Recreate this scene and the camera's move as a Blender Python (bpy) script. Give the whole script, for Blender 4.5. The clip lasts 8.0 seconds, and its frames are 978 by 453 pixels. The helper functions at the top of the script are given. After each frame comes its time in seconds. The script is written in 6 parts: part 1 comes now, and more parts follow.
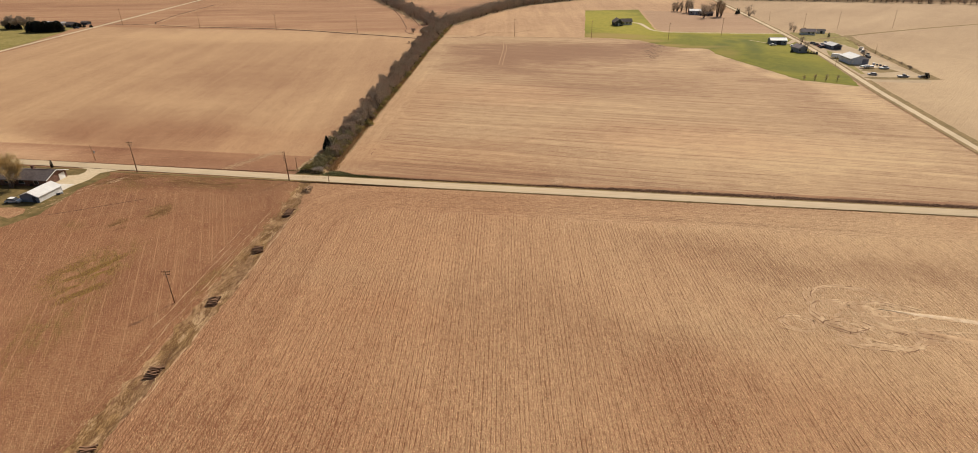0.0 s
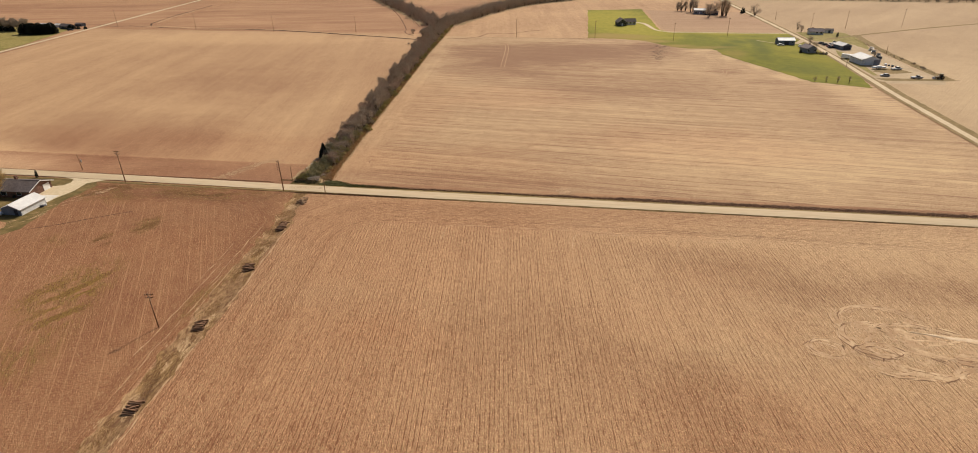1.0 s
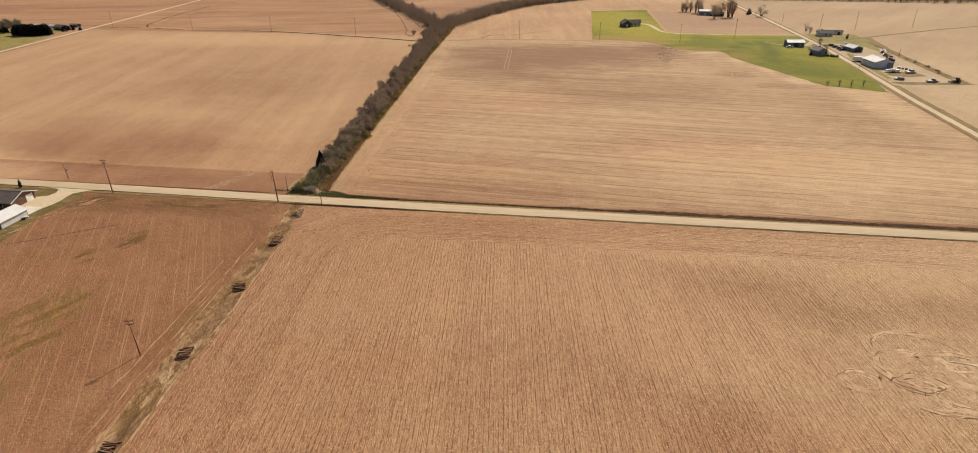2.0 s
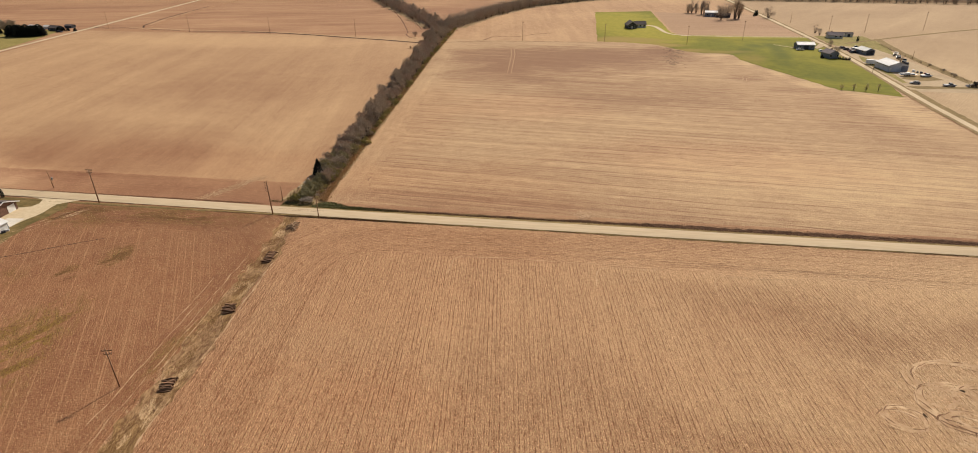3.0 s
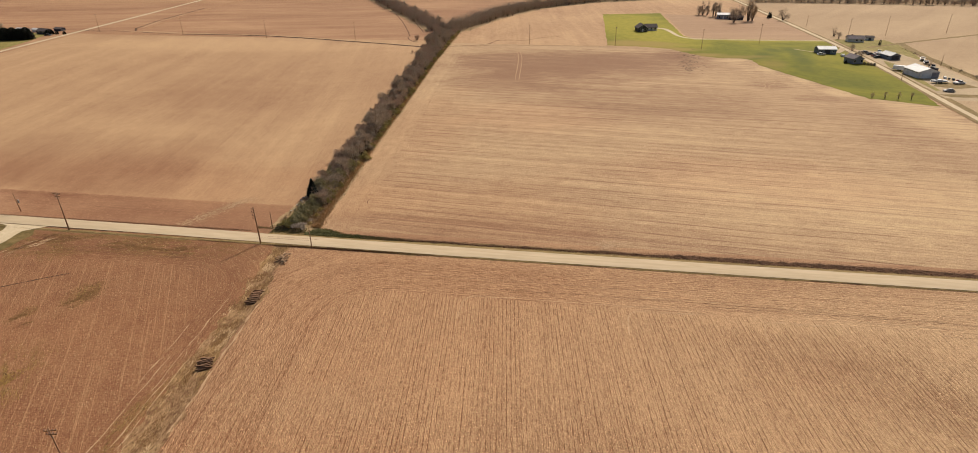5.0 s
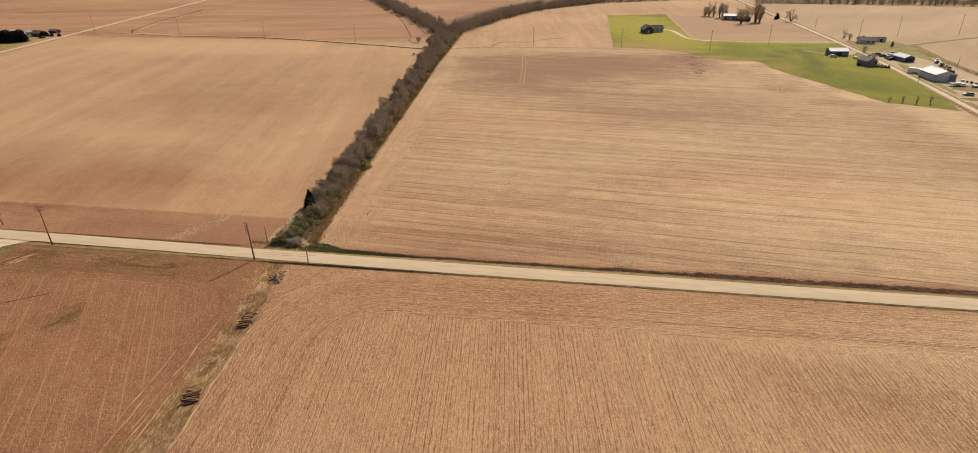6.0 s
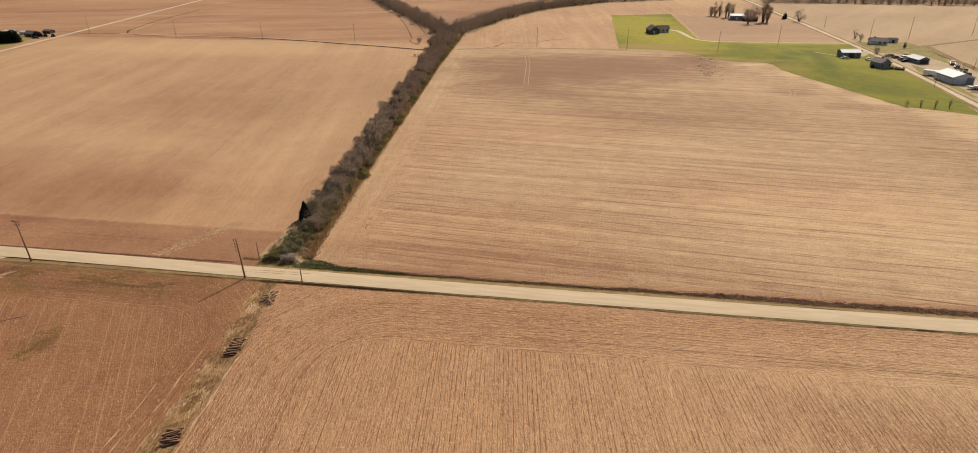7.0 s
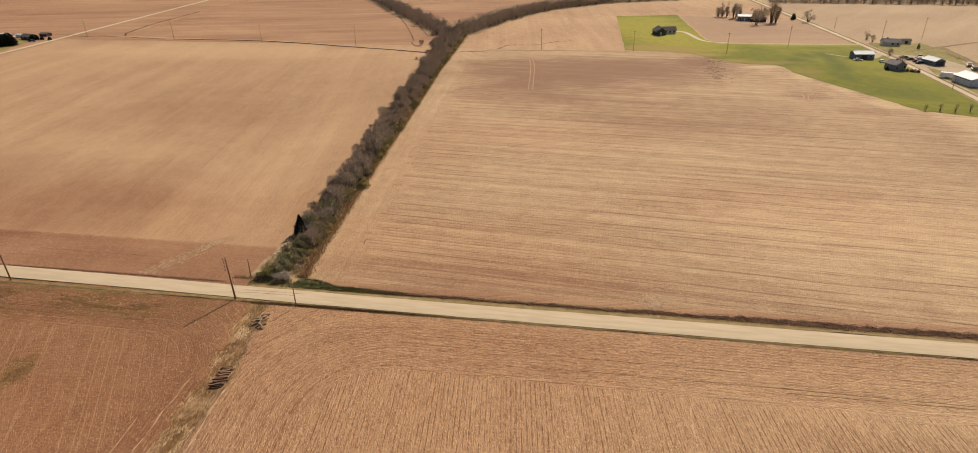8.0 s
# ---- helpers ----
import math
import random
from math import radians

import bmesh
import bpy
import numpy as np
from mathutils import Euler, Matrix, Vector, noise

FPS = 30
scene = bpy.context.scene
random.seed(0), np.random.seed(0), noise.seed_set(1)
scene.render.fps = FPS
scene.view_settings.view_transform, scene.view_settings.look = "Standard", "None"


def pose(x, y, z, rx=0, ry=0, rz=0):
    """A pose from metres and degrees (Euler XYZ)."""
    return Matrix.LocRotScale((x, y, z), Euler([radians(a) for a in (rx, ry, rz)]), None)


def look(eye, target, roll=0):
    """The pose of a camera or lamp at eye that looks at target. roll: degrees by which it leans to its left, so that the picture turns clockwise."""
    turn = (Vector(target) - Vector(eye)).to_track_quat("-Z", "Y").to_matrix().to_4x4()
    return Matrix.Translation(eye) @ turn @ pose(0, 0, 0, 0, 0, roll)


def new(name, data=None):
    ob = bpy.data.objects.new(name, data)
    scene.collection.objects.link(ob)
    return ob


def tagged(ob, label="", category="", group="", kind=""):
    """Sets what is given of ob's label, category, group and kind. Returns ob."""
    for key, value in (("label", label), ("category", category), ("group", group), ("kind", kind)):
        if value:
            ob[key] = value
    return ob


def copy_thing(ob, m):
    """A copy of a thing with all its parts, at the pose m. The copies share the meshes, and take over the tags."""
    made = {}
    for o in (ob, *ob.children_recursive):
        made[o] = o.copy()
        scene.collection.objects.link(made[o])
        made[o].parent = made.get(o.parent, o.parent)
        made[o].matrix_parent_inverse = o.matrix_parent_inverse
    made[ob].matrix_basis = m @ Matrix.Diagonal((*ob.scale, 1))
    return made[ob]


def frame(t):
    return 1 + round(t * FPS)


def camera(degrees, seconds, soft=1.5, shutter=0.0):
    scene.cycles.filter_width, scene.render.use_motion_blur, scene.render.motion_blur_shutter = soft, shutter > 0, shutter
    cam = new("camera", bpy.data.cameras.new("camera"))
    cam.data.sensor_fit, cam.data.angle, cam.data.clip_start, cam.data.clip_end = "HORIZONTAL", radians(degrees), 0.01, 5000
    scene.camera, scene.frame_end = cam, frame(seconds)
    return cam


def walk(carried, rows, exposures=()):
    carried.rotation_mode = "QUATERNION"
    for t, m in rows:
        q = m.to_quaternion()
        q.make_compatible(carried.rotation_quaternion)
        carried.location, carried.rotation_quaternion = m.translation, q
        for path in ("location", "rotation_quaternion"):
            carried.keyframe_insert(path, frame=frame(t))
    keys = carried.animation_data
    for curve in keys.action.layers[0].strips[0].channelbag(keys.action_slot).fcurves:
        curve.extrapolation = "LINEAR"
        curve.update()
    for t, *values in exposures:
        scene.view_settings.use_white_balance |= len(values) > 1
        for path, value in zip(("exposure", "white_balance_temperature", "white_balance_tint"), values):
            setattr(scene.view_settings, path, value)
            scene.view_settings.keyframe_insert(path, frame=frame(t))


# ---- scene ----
cam = camera(77.7, 8.0, soft=0.9)
PATH = [
    (0, (90.225, -170.642, 73.463), (89.963, -168.87, 72.573), -0.30),
    (0.5, (89.167, -166.056, 73.308), (88.904, -164.286, 72.417), -0.50),
    (1, (87.995, -161.534, 73.148), (87.731, -159.764, 72.256), -0.50),
    (1.5, (86.732, -156.856, 72.977), (86.467, -155.086, 72.085), -0.50),
    (3, (82.442, -142.839, 71.953), (82.176, -141.068, 71.062), -0.40),
    (3.5, (81.055, -138.237, 71.784), (80.787, -136.466, 70.894), -0.40),
    (4, (79.582, -133.731, 71.593), (79.314, -131.961, 70.702), -0.40),
    (4.5, (78.177, -129.011, 71.363), (77.909, -127.24, 70.472), -0.40),
    (6, (73.676, -115.37, 70.089), (73.405, -113.598, 69.202), -0.50),
    (6.5, (72.344, -110.658, 69.906), (72.072, -108.887, 69.018), -0.50),
    (7, (71.179, -106.118, 69.742), (70.906, -104.348, 68.852), -0.50),
    (7.5, (70.261, -101.653, 69.57), (69.983, -99.883, 68.681), -0.50),
    (8, (69.364, -97.522, 69.382), (69.082, -95.753, 68.493), -0.70),
]
walk(cam, [(t, look(eye, target, roll)) for t, eye, target, roll in PATH], exposures=((0.0, 0.0, 6550, 10.5), (8.0, 0.0, 6550, 10.5)))

# ---- world and light ----
SUN_AZ = math.atan2(0.40, 0.917)      # from +y towards +x
SUN_EL = radians(40)
world = bpy.data.worlds.new("sky")
scene.world = world
world.use_nodes = True
wn = world.node_tree
sky = wn.nodes.new("ShaderNodeTexSky")
sky.sky_type = 'NISHITA'
sky.sun_disc = False
sky.sun_elevation = SUN_EL
sky.sun_rotation = SUN_AZ
sky.air_density, sky.dust_density, sky.ozone_density = 1.0, 4.0, 0.6
wn.links.new(sky.outputs[0], wn.nodes["Background"].inputs[0])
wn.nodes["Background"].inputs[1].default_value = 0.075

sun = new("sun", bpy.data.lights.new("sun", 'SUN'))
sun.data.energy = 4.35
sun.data.angle = radians(0.55)
sun.data.color = (1.0, 0.93, 0.82)
sun_dir = Vector((math.sin(SUN_AZ) * math.cos(SUN_EL), math.cos(SUN_AZ) * math.cos(SUN_EL), math.sin(SUN_EL)))
sun.matrix_world = look(sun_dir * 200, (0, 0, 0))


# ---- materials ----
def base_mat(name, rough=0.9, metal=0.0):
    m = bpy.data.materials.new(name)
    m.use_nodes = True
    b = m.node_tree.nodes["Principled BSDF"]
    b.inputs["Roughness"].default_value = rough
    b.inputs["Metallic"].default_value = metal
    b.inputs["Specular IOR Level"].default_value = 0.15
    return m, m.node_tree, b


def nd(nt, kind, **kw):
    n = nt.nodes.new(kind)
    for k, v in kw.items():
        if k in n.inputs:
            n.inputs[k].default_value = v
    return n


def place(nt, scale=(1, 1, 1), turn=0.0, loc=(0, 0, 0)):
    """Object coordinates, turned about z and then scaled."""
    tc = nt.nodes.new("ShaderNodeTexCoord")
    a = nt.nodes.new("ShaderNodeMapping")
    a.inputs["Rotation"].default_value = (0, 0, radians(turn))
    nt.links.new(tc.outputs["Object"], a.inputs["Vector"])
    b = nt.nodes.new("ShaderNodeMapping")
    b.inputs["Scale"].default_value = scale
    b.inputs["Location"].default_value = loc
    nt.links.new(a.outputs[0], b.inputs["Vector"])
    return b.outputs[0]


def noise_tex(nt, vec, scale=1.0, detail=3.0, rough=0.55, distort=0.0):
    n = nd(nt, "ShaderNodeTexNoise", Scale=scale, Detail=detail, Roughness=rough, Distortion=distort)
    nt.links.new(vec, n.inputs["Vector"])
    return n.outputs["Fac"]


def ramp(nt, fac, lo, hi, a=0.0, b=1.0):
    r = nd(nt, "ShaderNodeMapRange")
    r.interpolation_type = 'SMOOTHSTEP'
    for i, v in ((1, lo), (2, hi), (3, a), (4, b)):
        r.inputs[i].default_value = v
    nt.links.new(fac, r.inputs[0])
    return r.outputs[0]


def math2(nt, op, a, b):
    n = nt.nodes.new("ShaderNodeMath")
    n.operation = op
    for i, v in ((0, a), (1, b)):
        if isinstance(v, (int, float)):
            n.inputs[i].default_value = v
        else:
            nt.links.new(v, n.inputs[i])
    return n.outputs[0]


def mix(nt, fac, a, b, kind='MIX'):
    n = nt.nodes.new("ShaderNodeMix")
    n.data_type = 'RGBA'
    n.blend_type = kind
    for s, v in ((n.inputs[0], fac), (n.inputs[6], a), (n.inputs[7], b)):
        if isinstance(v, (int, float)):
            s.default_value = v
        elif isinstance(v, tuple):
            s.default_value = (*v, 1)
        else:
            nt.links.new(v, s)
    return n.outputs[2]


def bump(nt, height, b, strength=0.5, dist=0.1):
    n = nd(nt, "ShaderNodeBump", Strength=strength, Distance=dist)
    nt.links.new(height, n.inputs["Height"])
    nt.links.new(n.outputs[0], b.inputs["Normal"])


def spot(nt, cx, cy, rx, ry, seed):
    """1 inside a soft patch of land of uneven outline, 0 outside."""
    v = place(nt, (1 / rx, 1 / ry, 0), 0, (-cx / rx, -cy / ry, 0))
    n = noise_tex(nt, place(nt, (0.03, 0.05, 1), 0, (seed, 0, 0)), 1.0, 3, 0.6)
    ln = nt.nodes.new("ShaderNodeVectorMath")
    ln.operation = 'LENGTH'
    nt.links.new(v, ln.inputs[0])
    d = math2(nt, 'ADD', ln.outputs["Value"], math2(nt, 'MULTIPLY', math2(nt, 'SUBTRACT', n, 0.5), 1.3))
    return ramp(nt, d, 1.25, 0.3)


def scaled(nt, vec, scale=(1, 1, 1), loc=(0, 0, 0)):
    m = nt.nodes.new("ShaderNodeMapping")
    m.inputs["Scale"].default_value = scale
    m.inputs["Location"].default_value = loc
    nt.links.new(vec, m.inputs["Vector"])
    return m.outputs[0]


def stripes(nt, vec, gap, lo, hi, wander, seed):
    """Evenly spaced thin lines along y: 1 on a line, 0 between."""
    sep = nt.nodes.new("ShaderNodeSeparateXYZ")
    nt.links.new(vec, sep.inputs[0])
    w = noise_tex(nt, scaled(nt, vec, (0.05, 0.015, 1), (seed, 4, 0)), 1.0, 2, 0.5)
    u = math2(nt, 'ADD', math2(nt, 'DIVIDE', sep.outputs["X"], gap), math2(nt, 'MULTIPLY', w, wander))
    t = math2(nt, 'ABSOLUTE', math2(nt, 'SUBTRACT', math2(nt, 'FRACT', u, 0), 0.5), 0)
    return ramp(nt, t, lo * 0.5, hi * 0.5)


def headland_coords(nt, turn, seed, cx, cy, side, shear, reach, uneven=3.5, north=1):
    """Rows along the turned y axis inside the field; outside a rounded corner they follow the field's rim.
    Gives the row coordinates (across, along) and 1 on the headland, 0 inside."""
    inner = place(nt, (1, 1, 1), turn)
    sep = nt.nodes.new("ShaderNodeSeparateXYZ")
    nt.links.new(place(nt), sep.inputs[0])
    x, y = sep.outputs["X"], sep.outputs["Y"]
    xs = math2(nt, 'ADD', x, math2(nt, 'MULTIPLY', y, shear))
    dx = math2(nt, 'MAXIMUM', math2(nt, 'MULTIPLY', math2(nt, 'SUBTRACT', xs, cx), side), 0)
    dy = math2(nt, 'MAXIMUM', math2(nt, 'MULTIPLY', math2(nt, 'SUBTRACT', y, cy), north), 0)
    u = math2(nt, 'SQRT', math2(nt, 'ADD', math2(nt, 'MULTIPLY', dx, dx), math2(nt, 'MULTIPLY', dy, dy)), 0)
    v = math2(nt, 'SUBTRACT', y, math2(nt, 'MULTIPLY', x, side))
    com = nt.nodes.new("ShaderNodeCombineXYZ")
    nt.links.new(u, com.inputs[0])
    nt.links.new(v, com.inputs[1])
    w = noise_tex(nt, place(nt, (0.35, 0.35, 1), 0, (seed, 30, 0)), 1.0, 3, 0.7)
    edge = math2(nt, 'ADD', u, math2(nt, 'MULTIPLY', math2(nt, 'SUBTRACT', w, 0.5), uneven))
    hard = math2(nt, 'GREATER_THAN', edge, reach)
    n = nt.nodes.new("ShaderNodeMix")
    n.data_type = 'VECTOR'
    nt.links.new(hard, n.inputs[0])
    nt.links.new(inner, n.inputs[4])
    nt.links.new(com.outputs[0], n.inputs[5])
    return n.outputs[1], ramp(nt, edge, reach - uneven * 0.3, reach + uneven * 0.3)


def field_mat(name, soil, straw, dark, turn, gap=0.8, row=0.5, fine_amt=1.5, big_amt=0.6, pass_amt=0.5, blend=0.5, band=5.0, seed=0.0,
              spots=(), lines=None, weeds=None, clod_amt=0.5, wander=0.4, rough_amt=0.6, speck=0.6, dash=0.9, churn=None,
              rim=None, rim_row=1.0, rim_add=0.0, rim_col=None, line_cut=(0.80, 0.96), soils=(), streak=0.8, furrow=0.5, grain=(2.2, 1.3, 5.2, 3.2), patch_cut=(0.40, 0.58), blotch=0.35, stray=1.2, second=None, rim_fade=1.0, rim_lines=0.45):
    """Worked farmland: soil and crop residue in rows along the turned y axis; spots: paler or darker patches of land;
    rim: a headland whose rows follow the field's edge."""
    m, nt, b = base_mat(name, 0.95)
    if rim:
        rows, head = headland_coords(nt, turn, seed, *rim)
    else:
        rows, head = place(nt, (1, 1, 1), turn), None
    P = lambda sc, loc: scaled(nt, rows, sc, loc)
    big = noise_tex(nt, place(nt, (0.014, 0.008, 1), turn, (seed, seed * 2, 0)), 1.0, 4, 0.6, 0.4)
    passes = noise_tex(nt, P((1 / band, 0.006, 1), (seed, 3, 0)), 1.0, 3, 0.65, 0.2)
    fine = noise_tex(nt, P((grain[0], grain[1], 1), (seed, 1, 0)), 1.0, 3, 0.75)
    grit = noise_tex(nt, P((grain[2], grain[3], 1), (seed, 5, 0)), 1.0, 2, 0.7)
    dashes = noise_tex(nt, P((1.1 / gap, dash, 1), (seed, 9, 0)), 1.0, 2, 0.6)
    strength = noise_tex(nt, P((0.45, 0.012, 1), (seed, 6, 0)), 1.0, 3, 0.65)
    line = math2(nt, 'MULTIPLY', stripes(nt, rows, gap, 0.62, 1.0, wander, seed), ramp(nt, dashes, 0.22, 0.58))
    line = math2(nt, 'MULTIPLY', line, ramp(nt, strength, 0.36, 0.64, 0.30, 1.15))
    if head:
        line = math2(nt, 'MULTIPLY', line, ramp(nt, head, 0, 1, 1, rim_row))
    streaks = noise_tex(nt, P((1.9 / gap, 0.16, 1), (seed, 12, 0)), 1.0, 2, 0.7)
    mid = noise_tex(nt, place(nt, (0.24, 0.17, 1), turn, (seed, 17, 0)), 1.0, 4, 0.65, 0.5)
    f = math2(nt, 'MULTIPLY', line, -row)
    for n, amt in ((big, big_amt), (passes, pass_amt), (mid, blotch), (streaks, row * streak), (fine, fine_amt), (grit, fine_amt * 0.9)):
        t = math2(nt, 'MULTIPLY', math2(nt, 'SUBTRACT', n, 0.5), amt)
        if head and rim_fade != 1.0 and n in (passes, streaks):
            t = math2(nt, 'MULTIPLY', t, ramp(nt, head, 0, 1, 1, rim_fade))
        f = math2(nt, 'ADD', f, t)
    f = math2(nt, 'ADD', f, blend + row * 0.24)
    if head:
        f = math2(nt, 'ADD', f, math2(nt, 'MULTIPLY', head, rim_add))
    for i, (cx, cy, rx, ry, amt) in enumerate(spots):
        f = math2(nt, 'ADD', f, math2(nt, 'MULTIPLY', spot(nt, cx, cy, rx, ry, seed + i), amt))
    if lines:
        g2, amt = lines
        patchy = noise_tex(nt, P((1 / g2, 0.03, 1), (seed + 7, 0, 0)), 1.0, 2, 0.5)
        crisp = math2(nt, 'MULTIPLY', stripes(nt, rows, g2, line_cut[0], line_cut[1], stray, seed + 3), ramp(nt, patchy, *patch_cut))
        crisp = math2(nt, 'MULTIPLY', math2(nt, 'MULTIPLY', crisp, ramp(nt, grit, 0.36, 0.56)), ramp(nt, noise_tex(nt, place(nt, (0.025, 0.025, 1), 0, (seed + 9, 0, 0)), 1.0, 3, 0.6), 0.38, 0.60, 0.25, 1.1))
        if head:
            crisp = math2(nt, 'MULTIPLY', crisp, ramp(nt, head, 0, 1, 1, rim_lines))
        f = math2(nt, 'ADD', f, math2(nt, 'MULTIPLY', crisp, amt))
        if second:
            thin = math2(nt, 'MULTIPLY', stripes(nt, rows, second, 0.90, 0.99, 0.8, seed + 11), ramp(nt, noise_tex(nt, P((0.6 / second, 0.025, 1), (seed + 13, 2, 0)), 1.0, 2, 0.5), 0.44, 0.56))
            f = math2(nt, 'ADD', f, math2(nt, 'MULTIPLY', math2(nt, 'MULTIPLY', thin, ramp(nt, grit, 0.34, 0.54)), amt))
    n = nt.nodes.new("ShaderNodeClamp")
    nt.links.new(f, n.inputs[0])
    col = mix(nt, n.outputs[0], soil, straw)
    if rim_col:
        col = mix(nt, head, col, mix(nt, n.outputs[0], *rim_col))
    if churn:
        inside = None
        for i, sp in enumerate(churn):
            t = spot(nt, *sp, seed + 40 + i)
            inside = t if inside is None else math2(nt, 'MAXIMUM', inside, t)
        swirl = None
        for sc, sd in ((0.075, 3), (0.13, 8)):
            w = noise_tex(nt, place(nt, (sc * 0.6, sc * 1.3, 1), -10, (sd, sd, 0)), 1.0, 1.5, 0.45, 2.2)
            t = ramp(nt, math2(nt, 'ABSOLUTE', math2(nt, 'SUBTRACT', w, 0.5), 0), 0.055, 0.006)
            swirl = t if swirl is None else math2(nt, 'MAXIMUM', swirl, t)
        swirl = math2(nt, 'MULTIPLY', swirl, ramp(nt, grit, 0.30, 0.62, 0.35, 1.0))
        pale = mix(nt, ramp(nt, fine, 0.35, 0.65), (0.44, 0.275, 0.15), (0.62, 0.44, 0.265))
        col = mix(nt, math2(nt, 'MULTIPLY', inside, 0.40), col, (0.43, 0.265, 0.142))
        col = mix(nt, math2(nt, 'MULTIPLY', math2(nt, 'MULTIPLY', swirl, inside), 0.35), col, pale)
    col = mix(nt, math2(nt, 'MULTIPLY', math2(nt, 'MULTIPLY', ramp(nt, grit, 0.52, 0.66), ramp(nt, dashes, 0.42, 0.58)), clod_amt), col, dark)
    bits = noise_tex(nt, P((3.4, 3.0, 1), (seed + 2, 8, 0)), 1.0, 1, 0.5)
    col = mix(nt, ramp(nt, bits, 0.62, 0.70, 0, speck), col, tuple(min(0.72, c * 1.35) for c in straw))
    if weeds:
        wm = None
        for i, (cx, cy, rx, ry, amt) in enumerate(weeds):
            t = math2(nt, 'MULTIPLY', spot(nt, cx, cy, rx, ry, seed + 20 + i), amt)
            wm = t if wm is None else math2(nt, 'MAXIMUM', wm, t)
        wm = math2(nt, 'MULTIPLY', wm, ramp(nt, noise_tex(nt, P((0.30, 0.10, 1), (seed + 14, 6, 0)), 1.0, 4, 0.7, 0.6), 0.40, 0.56))
        tuft = noise_tex(nt, P((1.5, 0.34, 1), (seed + 4, 2, 0)), 1.0, 3, 0.75)
        tone = mix(nt, ramp(nt, grit, 0.4, 0.6), (0.070, 0.036, 0.016), (0.30, 0.185, 0.058))
        col = mix(nt, math2(nt, 'MULTIPLY', wm, 0.40), col, (0.205, 0.112, 0.038))
        col = mix(nt, math2(nt, 'MULTIPLY', wm, ramp(nt, tuft, 0.48, 0.55)), col, tone)
    for i, (cx, cy, rx, ry, tone) in enumerate(soils):
        n = mix(nt, 1.0, col, tone, 'MULTIPLY')
        col = mix(nt, spot(nt, cx, cy, rx, ry, seed + 60 + i), col, n)
    nt.links.new(col, b.inputs["Base Color"])
    h = math2(nt, 'ADD', math2(nt, 'MULTIPLY', line, -furrow), math2(nt, 'ADD', math2(nt, 'ADD', fine, grit), math2(nt, 'MULTIPLY', streaks, furrow * 2)))
    bump(nt, h, b, rough_amt, 0.22)
    return m


def mottled(name, a, b_, scale=0.6, rough=0.9, relief=0.3, dist=0.03, big=0.08, c=None, metal=0.0, stretch=(1, 1, 1)):
    """A plain surface with variation at two scales."""
    m, nt, b = base_mat(name, rough, metal)
    v = place(nt, stretch)
    n1 = noise_tex(nt, v, scale, 4, 0.65)
    n2 = noise_tex(nt, v, big, 3, 0.55)
    col = mix(nt, ramp(nt, n1, 0.3, 0.7), a, b_)
    col = mix(nt, ramp(nt, n2, 0.4, 0.72, 0, 0.55), col, c if c else tuple(x * 0.7 for x in a))
    nt.links.new(col, b.inputs["Base Color"])
    if relief:
        bump(nt, n1, b, relief, dist)
    return m


def piece_mat(name, a, b_, rough=0.85, metal=0.0, grain=6.0, stretch=(1, 1, 1)):
    """Varies from piece to piece inside one mesh, and by object, with fine grain."""
    m, nt, b = base_mat(name, rough, metal)
    g = nt.nodes.new("ShaderNodeNewGeometry")
    oi = nt.nodes.new("ShaderNodeObjectInfo")
    r = math2(nt, 'FRACT', math2(nt, 'ADD', g.outputs["Random Per Island"], oi.outputs["Random"]), 0)
    n1 = noise_tex(nt, place(nt, stretch), grain, 3, 0.6)
    f = math2(nt, 'ADD', math2(nt, 'MULTIPLY', r, 0.65), math2(nt, 'MULTIPLY', n1, 0.35))
    nt.links.new(mix(nt, f, a, b_), b.inputs["Base Color"])
    bump(nt, n1, b, 0.2, 0.02)
    return m


